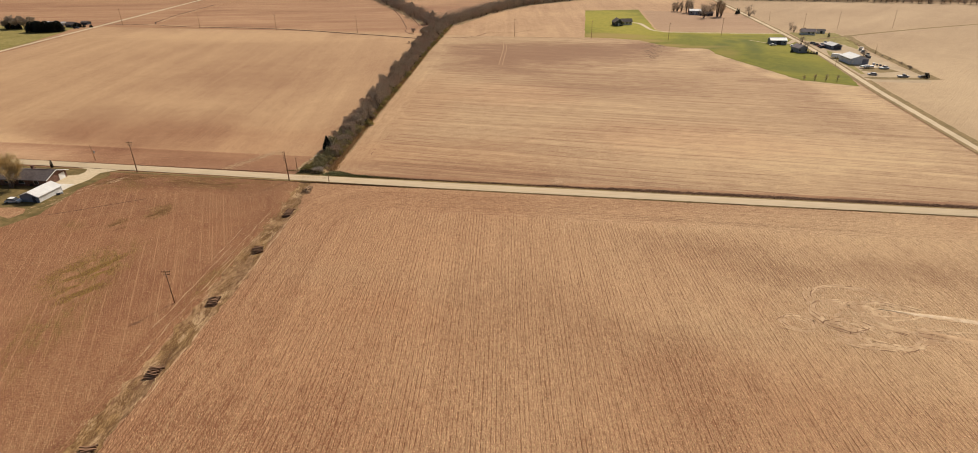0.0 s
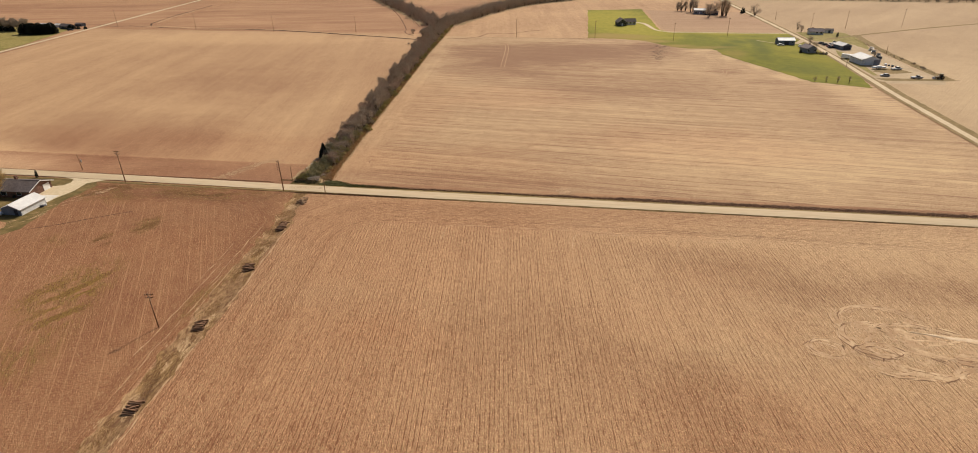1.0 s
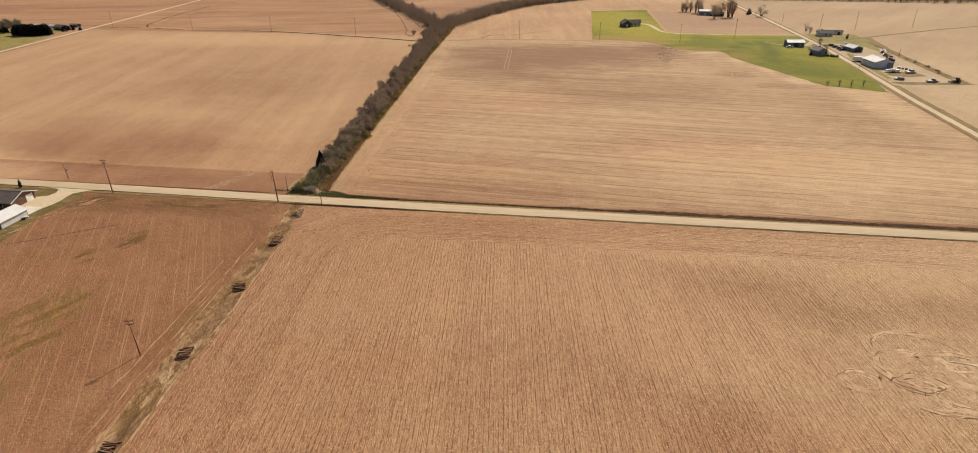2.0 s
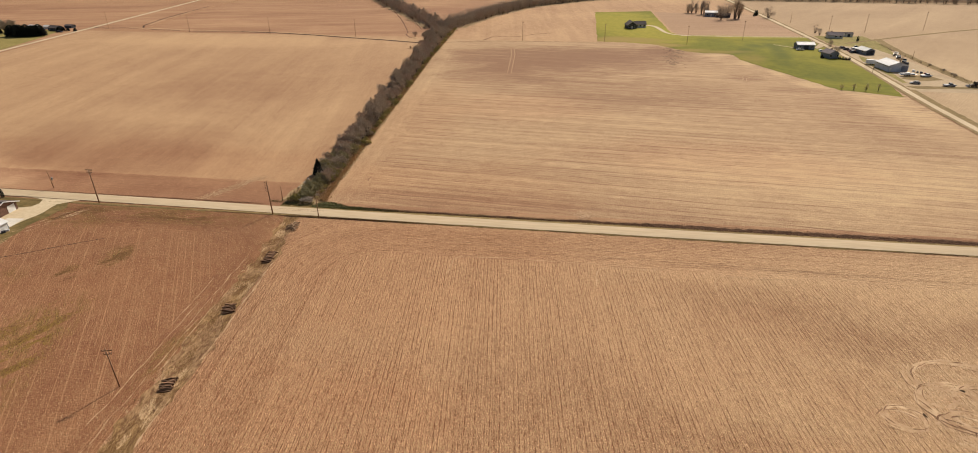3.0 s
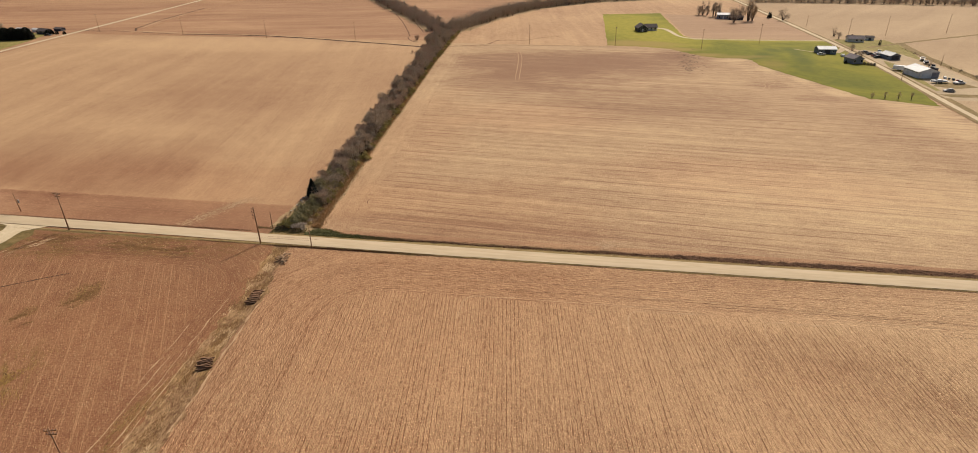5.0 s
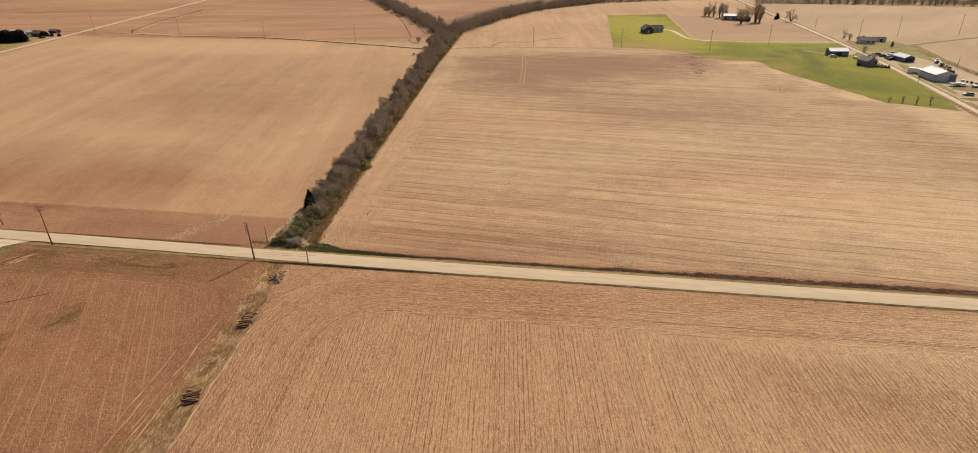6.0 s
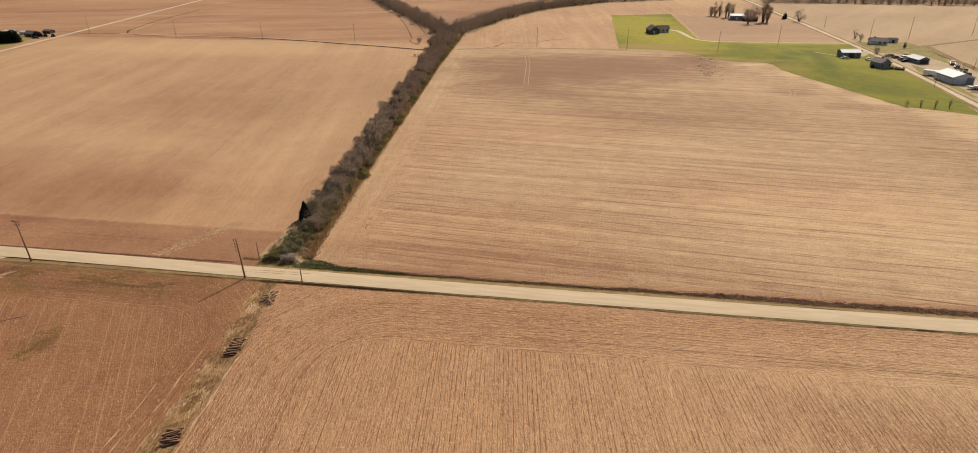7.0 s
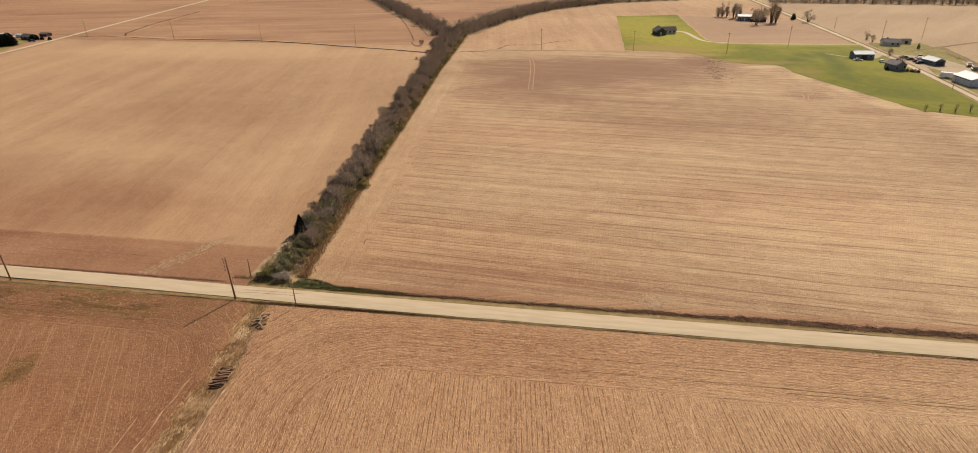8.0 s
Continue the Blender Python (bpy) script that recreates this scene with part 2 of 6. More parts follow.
M = {}
M['near_field'] = field_mat("cornstubble_soil", (0.225, 0.105, 0.052), (0.50, 0.302, 0.160), (0.095, 0.043, 0.022), -7, 0.80, 0.70, 2.05, 0.45, 0.45, 0.572, 4.0, 1.0,
    spots=((77, -60, 15, 22, -0.16), (94, -61, 10, 16, -0.14), (118, -27, 14, 9, -0.16), (132, -35, 13, 10, -0.22), (142, -41, 10, 8, -0.20), (166, -36, 26, 7, -0.26), (116, -80, 14, 16, -0.24), (104, -72, 14, 10, -0.15), (118, -104, 26, 10, -0.15), (190, -14, 90, 14, 0.30), (110, -14, 40, 8, 0.18), (190, -75, 50, 12, 0.2), (62, -44, 24, 14, 0.06), (42, -112, 34, 26, -0.26), (60, -80, 50, 40, -0.08), (150, -60, 60, 40, 0.10)),
    clod_amt=0.75, speck=0.9, dash=0.36, wander=0.45, streak=1.5, rim_lines=1.8, furrow=0.42, grain=(2.8, 0.75, 5.8, 1.9), soils=((180, -36, 80, 56, (1.05, 1.13, 1.16)), (120, -92, 34, 22, (0.95, 0.90, 0.88)), (38, -100, 40, 50, (1.0, 0.93, 0.90)), (36, -24, 52, 40, (0.97, 0.92, 0.90))), churn=((150, -55, 18, 10), (168, -57, 20, 7)), rim=(39.0, -31.0, -1, 0.12, 14.0), rim_row=0.55, rim_add=-0.15, lines=(3.1, -0.20), line_cut=(0.7, 0.95))
M['headland'] = field_mat("headland_soil", (0.235, 0.108, 0.055), (0.48, 0.280, 0.145), (0.105, 0.048, 0.027), 90, 0.85, 0.24, 1.9, 0.6, 0.7, 0.47, 3.5, 7.0, clod_amt=0.6)
M['west_field'] = field_mat("west_field_soil", (0.195, 0.083, 0.041), (0.395, 0.218, 0.110), (0.10, 0.044, 0.023), -30, 0.85, 0.06, 1.25, 0.8, 0.3, 0.36, 12.0, 3.0,
    spots=((-40, -6, 50, 6, -0.14), (-33.4, -34.8, 3, 2, -0.15), (-10, -75, 14, 30, -0.15)), lines=(2.7, 1.1), line_cut=(0.86, 0.98), patch_cut=(0.42, 0.58), stray=0.8, second=1.9, blotch=0.65, soils=((-20, -70, 70, 60, (1.04, 1.0, 0.97)), (-20, -15, 60, 36, (0.94, 0.90, 0.88))),
    weeds=((-27, -28, 3.2, 6.5, 1.0), (-33.5, -35, 2.2, 2.2, 0.9), (-22.5, -61, 8.5, 15, 1.0), (-13, -84, 5.5, 7, 0.9), (-45, -40, 4, 5, 0.6), (8, -58, 2.0, 16, 0.8), (-52, -6, 16, 9, 0.85), (-30, -4, 36, 6, 0.8), (-15, -85, 8, 22, 0.7)), clod_amt=0.6,
    rim=(-12.5, -23.5, 1, 0.12, 10.0), rim_row=1.6, rim_add=-0.06, dash=0.45, furrow=0.14)
M['north_field'] = field_mat("north_field_soil", (0.265, 0.142, 0.080), (0.57, 0.390, 0.215), (0.13, 0.065, 0.038), 95, 1.5, 0.29, 1.35, 0.5, 1.25, 0.525, 2.6, 11.0,
    spots=((60, 225, 80, 42, -0.66), (110, 250, 50, 22, -0.40), (131, 262, 12, 16, -0.45), (167, 188, 12, 10, -0.35), (184, 165, 16, 8, -0.25), (105, 150, 70, 30, -0.26), (40, 178, 44, 26, -0.34), (165, 48, 70, 30, 0.28), (218, 150, 14, 60, 0.30), (176, 226, 6, 12, 0.4), (187, 201, 6, 10, 0.4), (197, 178, 8, 9, 0.4), (160, 247, 12, 5, 0.35), (50, 17, 60, 10, -0.28), (200, 110, 24, 50, -0.16)),
    clod_amt=0.5, wander=1.2, rough_amt=0.5, speck=0.4, dash=0.12, streak=1.1, blotch=0.7, lines=(3.6, -0.80), line_cut=(0.80, 0.94), soils=((40, 24, 60, 30, (0.97, 0.91, 0.88)), (130, 60, 60, 24, (1.0, 0.95, 0.94)), (60, 120, 36, 26, (1.0, 0.95, 0.94)), (16, 90, 22, 80, (0.97, 0.92, 0.90))), rim=(30.0, 2000, -1, 0.075, 9.0, 26.0), rim_row=0.1, rim_add=0.05, furrow=0.4, rim_fade=0.35, rim_lines=0.1)
M['upper_field'] = field_mat("upper_field_soil", (0.31, 0.165, 0.09), (0.54, 0.345, 0.185), (0.14, 0.07, 0.04), -8, 3.0, 0.08, 1.1, 1.2, 0.8, 0.57, 6.0, 17.0, clod_amt=0.3, speck=0.3, dash=0.1, streak=1.8, blotch=0.9)
M['northwest_field'] = field_mat("northwest_field_soil", (0.28, 0.146, 0.078), (0.50, 0.317, 0.168), (0.12, 0.06, 0.035), -11, 1.6, 0.12, 0.85, 1.0, 0.7, 0.585, 9.0, 5.0,
    spots=((-160, 265, 150, 28, 0.26), (-88, 48, 56, 34, -0.34), (-95, 130, 56, 40, -0.30), (-30, 60, 16, 70, 0.14), (-230, 110, 50, 60, 0.1), (-60, 38, 60, 18, -0.16)), clod_amt=0.4, speck=0.5, dash=0.3, streak=1.6, blotch=0.45, rim=(2000, 30.0, 1, 0.0, 7.6, 2.2, -1), rim_row=0.9, rim_add=-0.12, furrow=0.12, rough_amt=0.4, soils=((-60, 30, 90, 34, (0.97, 0.91, 0.89)), (-160, 14, 84, 24, (1.40, 1.56, 1.60)), (-112, 13, 30, 13, (1.22, 1.30, 1.32))), rim_col=((0.205, 0.092, 0.050), (0.40, 0.225, 0.120)))
M['far_field'] = field_mat("far_field_soil", (0.250, 0.119, 0.064), (0.455, 0.266, 0.143), (0.12, 0.06, 0.035), 75, 3.2, 0.08, 1.1, 1.7, 1.1, 0.53, 12.0, 9.0, clod_amt=0.3, speck=0.3, dash=0.1)
M['inner_field'] = field_mat("inner_field_soil", (0.30, 0.172, 0.100), (0.48, 0.312, 0.182), (0.14, 0.07, 0.04), 88, 3.0, 0.08, 1.0, 1.0, 0.7, 0.50, 7.0, 23.0, clod_amt=0.3, speck=0.3, dash=0.1)
M['pale_field'] = field_mat("pale_field_soil", (0.32, 0.205, 0.115), (0.50, 0.350, 0.202), (0.15, 0.085, 0.05), 35, 2.6, 0.08, 1.2, 1.0, 0.6, 0.52, 12.0, 13.0, spots=((330, 130, 110, 130, 0.42), (275, 120, 30, 90, 0.2)), clod_amt=0.3, speck=0.4, dash=0.15)


def lawn_mat(name):
    m, nt, b = base_mat(name, 0.95)
    n1 = noise_tex(nt, place(nt), 0.25, 4, 0.7)
    n2 = noise_tex(nt, place(nt, (1, 1, 1), 20, (3, 0, 0)), 0.025, 4, 0.6, 0.6)
    col = mix(nt, ramp(nt, n1, 0.3, 0.7), (0.132, 0.131, 0.009), (0.180, 0.168, 0.012))
    col = mix(nt, ramp(nt, n2, 0.46, 0.66, 0, 0.6), col, (0.262, 0.222, 0.016))
    for cx, cy, rx, ry, seed in ((112, 395, 40, 70, 11), (130, 330, 40, 50, 12), (205, 322, 60, 9, 13)):
        col = mix(nt, math2(nt, 'MULTIPLY', spot(nt, cx, cy, rx, ry, seed), 0.9), col, mix(nt, ramp(nt, n1, 0.35, 0.65), (0.27, 0.230, 0.022), (0.33, 0.275, 0.032)))
    # the arch of dark greens paints the knoll's shade; negative amounts are tan ground
    for cx, cy, rx, ry, amt, seed in ((177, 255, 7, 7, 0.6, 1), (184, 263, 7, 10, 0.7, 6), (192, 279, 7, 13, 0.7, 7), (204, 284, 6, 13, 0.7, 21), (203, 264, 6, 14, 0.7, 22), (200, 244, 6, 13, 0.7, 23), (195, 225, 7, 13, 0.6, 24), (208, 196, 18, 14, 0.4, 2), (116, 299, 30, 13, -0.85, 4), (104, 300, 16, 14, -0.6, 9), (168, 257, 22, 7, -0.6, 5), (136, 281, 16, 8, -0.9, 31), (150, 264, 14, 7, -0.8, 32), (182, 236, 9, 16, -0.45, 33), (238, 262, 7, 40, -0.4, 8)):
        col = mix(nt, math2(nt, 'MULTIPLY', spot(nt, cx, cy, rx, ry, seed), abs(amt)), col, (0.094, 0.105, 0.010) if amt > 0 else (0.30, 0.205, 0.055))
    nt.links.new(col, b.inputs["Base Color"])
    bump(nt, n1, b, 0.3, 0.05)
    return m


def strip_mat(name):
    """Patchy old railway strip: bare reddish soil, olive grass and long bleached streaks of straw."""
    m, nt, b = base_mat(name, 0.95)
    n1 = noise_tex(nt, place(nt, (1.0, 0.4, 1), -7), 1.3, 4, 0.75)
    n2 = noise_tex(nt, place(nt, (1.0, 0.16, 1), -7, (4, 0, 0)), 0.75, 4, 0.65, 0.5)
    n3 = noise_tex(nt, place(nt, (1.0, 0.35, 1), -7, (9, 0, 0)), 0.22, 4, 0.65)
    n4 = noise_tex(nt, place(nt, (1.0, 0.3, 1), -7, (19, 5, 0)), 0.16, 3, 0.6)
    col = mix(nt, ramp(nt, n1, 0.32, 0.68), (0.16, 0.079, 0.038), (0.37, 0.226, 0.112))
    col = mix(nt, ramp(nt, n3, 0.46, 0.60, 0, 0.5), col, mix(nt, ramp(nt, n1, 0.35, 0.65), (0.13, 0.070, 0.022), (0.31, 0.180, 0.062)))
    col = mix(nt, ramp(nt, n4, 0.58, 0.70, 0, 0.55), col, (0.12, 0.060, 0.030))
    col = mix(nt, ramp(nt, noise_tex(nt, place(nt, (1.0, 0.45, 1), -7, (2, 31, 0)), 1.9, 4, 0.75), 0.55, 0.62, 0, 0.4), col, (0.10, 0.052, 0.021))
    col = mix(nt, ramp(nt, n2, 0.57, 0.63, 0, 0.5), col, (0.48, 0.31, 0.155))
    nt.links.new(col, b.inputs["Base Color"])
    bump(nt, n1, b, 0.8, 0.25)
    return m


M['lawn'] = lawn_mat("lawn_grass")
M['lawn_dull'] = mottled("yellowed_lawn", (0.20, 0.160, 0.042), (0.33, 0.255, 0.090), 0.5, 0.95, 0.4, 0.05, 0.08, (0.16, 0.135, 0.026))
M['ditch_grass'] = strip_mat("strip_grass")
M['verge'] = mottled("verge_grass", (0.19, 0.130, 0.050), (0.30, 0.20, 0.088), 0.5, 0.95, 0.5, 0.08, 0.07, (0.15, 0.105, 0.036))
M['creek_bank'] = mottled("brush_floor", (0.25, 0.165, 0.085), (0.47, 0.32, 0.17), 0.6, 0.95, 0.6, 0.15, 0.09, (0.20, 0.145, 0.06))
M['road'] = mottled("chipseal_road", (0.485, 0.365, 0.228), (0.565, 0.436, 0.284), 0.8, 0.9, 0.15, 0.01, 0.05, (0.41, 0.31, 0.19), stretch=(0.15, 1.5, 1))
M['cut_soil'] = mottled("churned_soil", (0.46, 0.29, 0.16), (0.64, 0.45, 0.27), 0.5, 0.95, 0.6, 0.12, 0.12, (0.30, 0.165, 0.085))
M['pale_track'] = mottled("pale_wheel_track", (0.45, 0.28, 0.15), (0.57, 0.38, 0.22), 0.7, 0.95, 0.4, 0.06, 0.2, (0.36, 0.21, 0.11))
M['dark_track'] = mottled("dark_furrow", (0.12, 0.058, 0.032), (0.20, 0.098, 0.055), 0.8, 0.95, 0.4, 0.06, 0.3, (0.15, 0.08, 0.045))
M['rut'] = mottled("shallow_rut", (0.19, 0.10, 0.055), (0.28, 0.155, 0.085), 0.8, 0.95, 0.3, 0.03, 0.3)
M['scuffed'] = mottled("scuffed_bare_soil", (0.56, 0.39, 0.235), (0.72, 0.55, 0.37), 0.45, 0.95, 0.6, 0.1, 0.12, (0.36, 0.205, 0.105))
M['yard_grass'] = mottled("yard_grass", (0.125, 0.090, 0.030), (0.22, 0.148, 0.060), 0.5, 0.95, 0.5, 0.08, 0.09, (0.085, 0.070, 0.020))
# very dark soil; its tone includes the shadow inside the cross ditch
M['dark_soil_shade'] = mottled("dark_soil_ditch_shade", (0.055, 0.028, 0.017), (0.10, 0.052, 0.03), 0.8, 0.95, 0.4, 0.06, 0.3)
M['gravel'] = mottled("gravel", (0.40, 0.29, 0.172), (0.50, 0.375, 0.235), 0.9, 0.95, 0.3, 0.02, 0.09, (0.34, 0.245, 0.145))
M['road_pale'] = mottled("pale_limestone_gravel", (0.52, 0.405, 0.255), (0.62, 0.495, 0.325), 0.9, 0.95, 0.2, 0.02, 0.06, (0.46, 0.35, 0.215))
M['dull_verge'] = mottled("dull_verge_grass", (0.20, 0.132, 0.055), (0.33, 0.215, 0.105), 0.5, 0.95, 0.4, 0.06, 0.06, (0.15, 0.110, 0.036))
M['concrete'] = mottled("concrete", (0.62, 0.56, 0.47), (0.70, 0.64, 0.55), 1.2, 0.8, 0.1, 0.01, 0.2, (0.52, 0.46, 0.38))



# ---- helpers for building ----
def sm(a, b, x):
    t = min(1.0, max(0.0, (x - a) / (b - a)))
    return t * t * (3 - 2 * t)


def along(pts, y):
    """x of a polyline given as (y, x) pairs, at y."""
    if y <= pts[0][0]:
        (y0, x0), (y1, x1) = pts[0], pts[1]
    elif y >= pts[-1][0]:
        (y0, x0), (y1, x1) = pts[-2], pts[-1]
    else:
        k = next(i for i in range(len(pts) - 1) if pts[i][0] <= y <= pts[i + 1][0])
        (y0, x0), (y1, x1) = pts[k], pts[k + 1]
    return x0 + (x1 - x0) * (y - y0) / (y1 - y0)


DITCH = [(-220, 28.6), (-111, 16.7), (-83, 14.7), (-60, 13.3), (-42, 11.7), (-22, 9.4), (-5, 6.2), (0, 5.4)]     # grassed ditch, centre line
CREEK_E = [(9, 11.7), (20, 10.5), (48, 8.0), (80, 5.0), (121, 1.9), (160, -1.1), (223, -6.4), (343, -13.4)]                 # foot of the belt, east side
CREEK_W = [(9, -1.0), (30, 0.0), (61, -2.5), (129, -8.0), (212, -17.0), (297, -28.0), (343, -34.0)]
NE_ARM = [(343, -18.0), (416, 0.0), (485, 30.0), (544, 84.0), (575, 150.0), (600, 260.0)]
NW_ARM = [(343, -32.0), (400, -62.0), (449, -90.0), (524, -132.0), (640, -200.0)]
EAST_ROAD = [(-400, 231.0), (60, 234.8), (150, 235.4), (236, 239.2), (304, 239.6), (420, 236.0), (540, 231.0), (1200, 205.0)]
WEST_ROAD = [(-100, -250.0), (190, -289.5), (300, -304.0), (390, -316.5), (485, -330.0), (1200, -428.0)]


def ground_z(x, y):
    """The lie of the land: a level plain with a grassed ditch, roadside ditches, the creek and a low knoll in the lawn."""
    z = 0.0
    if y < 0:
        d = abs(x - along(DITCH, y))
        z -= 0.45 * (1 - sm(0.5, 3.4, d)) * sm(0, -3.0, y)
    if 8 < y < 350:
        c = (along(CREEK_E, y) + along(CREEK_W, y)) / 2
        z -= 1.0 * (1 - sm(1.0, 6.0, abs(x - c))) * sm(8, 16, y) * sm(350, 330, y)
    if 4 < y < 10 and x > -8:
        z -= 0.35 * sm(4.6, 6.2, y) * sm(8.6, 6.8, y) * sm(-8, -2, x)
    d = math.hypot((x - 196) / 46, (y - 250) / 62)
    z += 1.5 * (1 - sm(0.0, 1.0, d))
    return z


def mesh_ob(name, verts, faces, mat, label="", category="", kind="", parent=None, smooth=False):
    me = bpy.data.meshes.new(name)
    me.from_pydata(verts, [], faces)
    me.update()
    if smooth:
        me.polygons.foreach_set("use_smooth", [True] * len(me.polygons))
    for m_ in (mat if isinstance(mat, (list, tuple)) else [mat]):
        me.materials.append(m_)
    ob = new(name, me)
    if parent:
        ob.parent = parent
    return tagged(ob, label, category, "", kind)


def sheet(name, ys, left, right, step, lift, mat, label, rag=0.4, category="field"):
    """A sheet of land between two edges x = left(y) and x = right(y), with uneven rims."""
    verts, faces = [], []
    n = max(2, int(max(right(y) - left(y) for y in ys) / step) + 1)
    for j, y in enumerate(ys):
        a = left(y) + rag * noise.noise((y * 0.35, 1.7, lift * 90)) + 1.2 * rag * noise.noise((y * 0.06, 5.7, lift * 90))
        b = right(y) + rag * noise.noise((y * 0.35, 9.1, lift * 90)) + 1.2 * rag * noise.noise((y * 0.06, 3.3, lift * 90))
        for i in range(n + 1):
            x = a + (b - a) * i / n
            yy = y
            if j in (0, len(ys) - 1):
                yy += rag * noise.noise((x * 0.3, y, 4.4)) + 1.2 * rag * noise.noise((x * 0.05, y, 8.4))
            verts.append((x, yy, ground_z(x, yy) + lift))
    for j in range(len(ys) - 1):
        for i in range(n):
            k = j * (n + 1) + i
            faces.append((k, k + 1, k + n + 2, k + n + 1))
    return mesh_ob(name, verts, faces, mat, label, category, "structure", smooth=True)


def steps(a, b, d):
    n = max(1, int(round((b - a) / d)))
    return [a + (b - a) * i / n for i in range(n + 1)]


def smooth_line(pts, d):
    """Points every d metres along a polyline, with its corners rounded."""
    out = []
    for a, b in zip(pts[:-1], pts[1:]):
        a, b = Vector(a), Vector(b)
        n = max(1, int(round((b - a).length / d)))
        out += [a.lerp(b, k / n) for k in range(n)]
    out.append(Vector(pts[-1]))
    for _ in range(6):
        out = [out[0]] + [out[i - 1] * 0.25 + out[i] * 0.5 + out[i + 1] * 0.25 for i in range(1, len(out) - 1)] + [out[-1]]
    return out


def strip(name, pts, width, lift, mat, label, category="road", rag=0.0, d=4.0):
    """A strip of even width along a polyline of (x, y) points, smoothed."""
    line = smooth_line(pts, d)
    verts, faces = [], []
    for i, p in enumerate(line):
        t = (line[min(i + 1, len(line) - 1)] - line[max(0, i - 1)]).normalized()
        nrm = Vector((-t.y, t.x))
        w = width(i / (len(line) - 1)) if callable(width) else width
        for s in (-0.5, -0.17, 0.17, 0.5):
            q = p + nrm * (w * s + (rag * noise.noise((p.x * 0.3, p.y * 0.3, s * 9)) if abs(s) == 0.5 else 0))
            verts.append((q.x, q.y, ground_z(q.x, q.y) + lift + (0.05 if abs(s) < 0.4 else 0.0)))
    for i in range(len(line) - 1):
        for k in range(3):
            a = i * 4 + k
            faces.append((a, a + 4, a + 5, a + 1))
    return mesh_ob(name, verts, faces, mat, label, category, "structure", smooth=True)


def region(name, pts, lift, mat, label, category="ground", rag=0.5, d=3.0, grid=6.0):
    """A sheet with the outline pts, rims uneven, draped on the land."""
    bm = bmesh.new()
    rim = []
    for i in range(len(pts)):
        a, b = Vector(pts[i]), Vector(pts[(i + 1) % len(pts)])
        n = max(1, int((b - a).length / d))
        for k in range(n):
            p = a.lerp(b, k / n)
            rim.append(bm.verts.new((p.x + rag * noise.noise((p.x * 0.25, p.y * 0.25, 1)), p.y + rag * noise.noise((p.x * 0.25, p.y * 0.25, 7)), 0)))
    bm.faces.new(rim)
    xs, ys = [p[0] for p in pts], [p[1] for p in pts]
    for x in steps(min(xs), max(xs), grid)[1:-1]:
        bmesh.ops.bisect_plane(bm, geom=bm.verts[:] + bm.edges[:] + bm.faces[:], plane_co=(x, 0, 0), plane_no=(1, 0, 0))
    for y in steps(min(ys), max(ys), grid)[1:-1]:
        bmesh.ops.bisect_plane(bm, geom=bm.verts[:] + bm.edges[:] + bm.faces[:], plane_co=(0, y, 0), plane_no=(0, 1, 0))
    for v in bm.verts:
        v.co.z = ground_z(v.co.x, v.co.y) + lift
    bmesh.ops.recalc_face_normals(bm, faces=bm.faces[:])
    if sum(f.normal.z for f in bm.faces) < 0:
        bmesh.ops.reverse_faces(bm, faces=bm.faces[:])
    me = bpy.data.meshes.new(name)
    bm.to_mesh(me)
    bm.free()
    me.polygons.foreach_set("use_smooth", [True] * len(me.polygons))
    me.materials.append(mat)
    return tagged(new(name, me), label, category, "", "structure")


# ---- the land ----
def axis(fine_a, fine_b, fine, mid_a, mid_b, mid, far):
    out = [-far, -far * 0.5]
    out += [v for v in steps(mid_a, fine_a, mid)] + [v for v in steps(fine_a, fine_b, fine)[1:]] + [v for v in steps(fine_b, mid_b, mid)[1:]]
    return out + [far * 0.5, far]


gx = axis(-60, 40, 1.5, -500, 500, 12, 4500)
gy = axis(-130, 20, 1.5, -400, 720, 6, 4500)
gv = [(x, y, ground_z(x, y) - 0.09) for y in gy for x in gx]
gf = [(j * len(gx) + i, j * len(gx) + i + 1, (j + 1) * len(gx) + i + 1, (j + 1) * len(gx) + i) for j in range(len(gy) - 1) for i in range(len(gx) - 1)]
mesh_ob("ground", gv, gf, M['far_field'], "brown bare farmland plain reaching the horizon", "ground", "structure", smooth=True)

dw = lambda y: 2.3 + 0.005 * max(0, -y)     # half width of the grassed strip
east_edge = lambda y: along(DITCH, y) + dw(y)
west_edge = lambda y: along(DITCH, y) - dw(y) + 0.6 * sm(-48, -22, y)
sheet("field_south", steps(-260, -0.3, 1.5), lambda y: east_edge(y) - 0.3, lambda y: 420, 1.1, 0.0, M['near_field'], "tan corn-stubble field with straight rows up to the road")
sheet("field_west", steps(-260, 1.0, 1.5), lambda y: -420, lambda y: west_edge(y) + 0.3, 1.1, 0.0, M['west_field'], "reddish brown tilled field west of the old railway strip")
sheet("railway_strip", steps(-260, -0.8, 1.0), west_edge, east_edge, 0.8, 0.012, M['ditch_grass'], "abandoned railway strip grown over with dry straw-coloured grass", 1.5, "grass strip")
sheet("field_north", steps(6.9, 289, 4), lambda y: along(CREEK_E, y) - 0.5, lambda y: along(EAST_ROAD, y) - 4, 1.5, 0.0, M['north_field'], "pale tan field worked in long rows beside the brush belt")
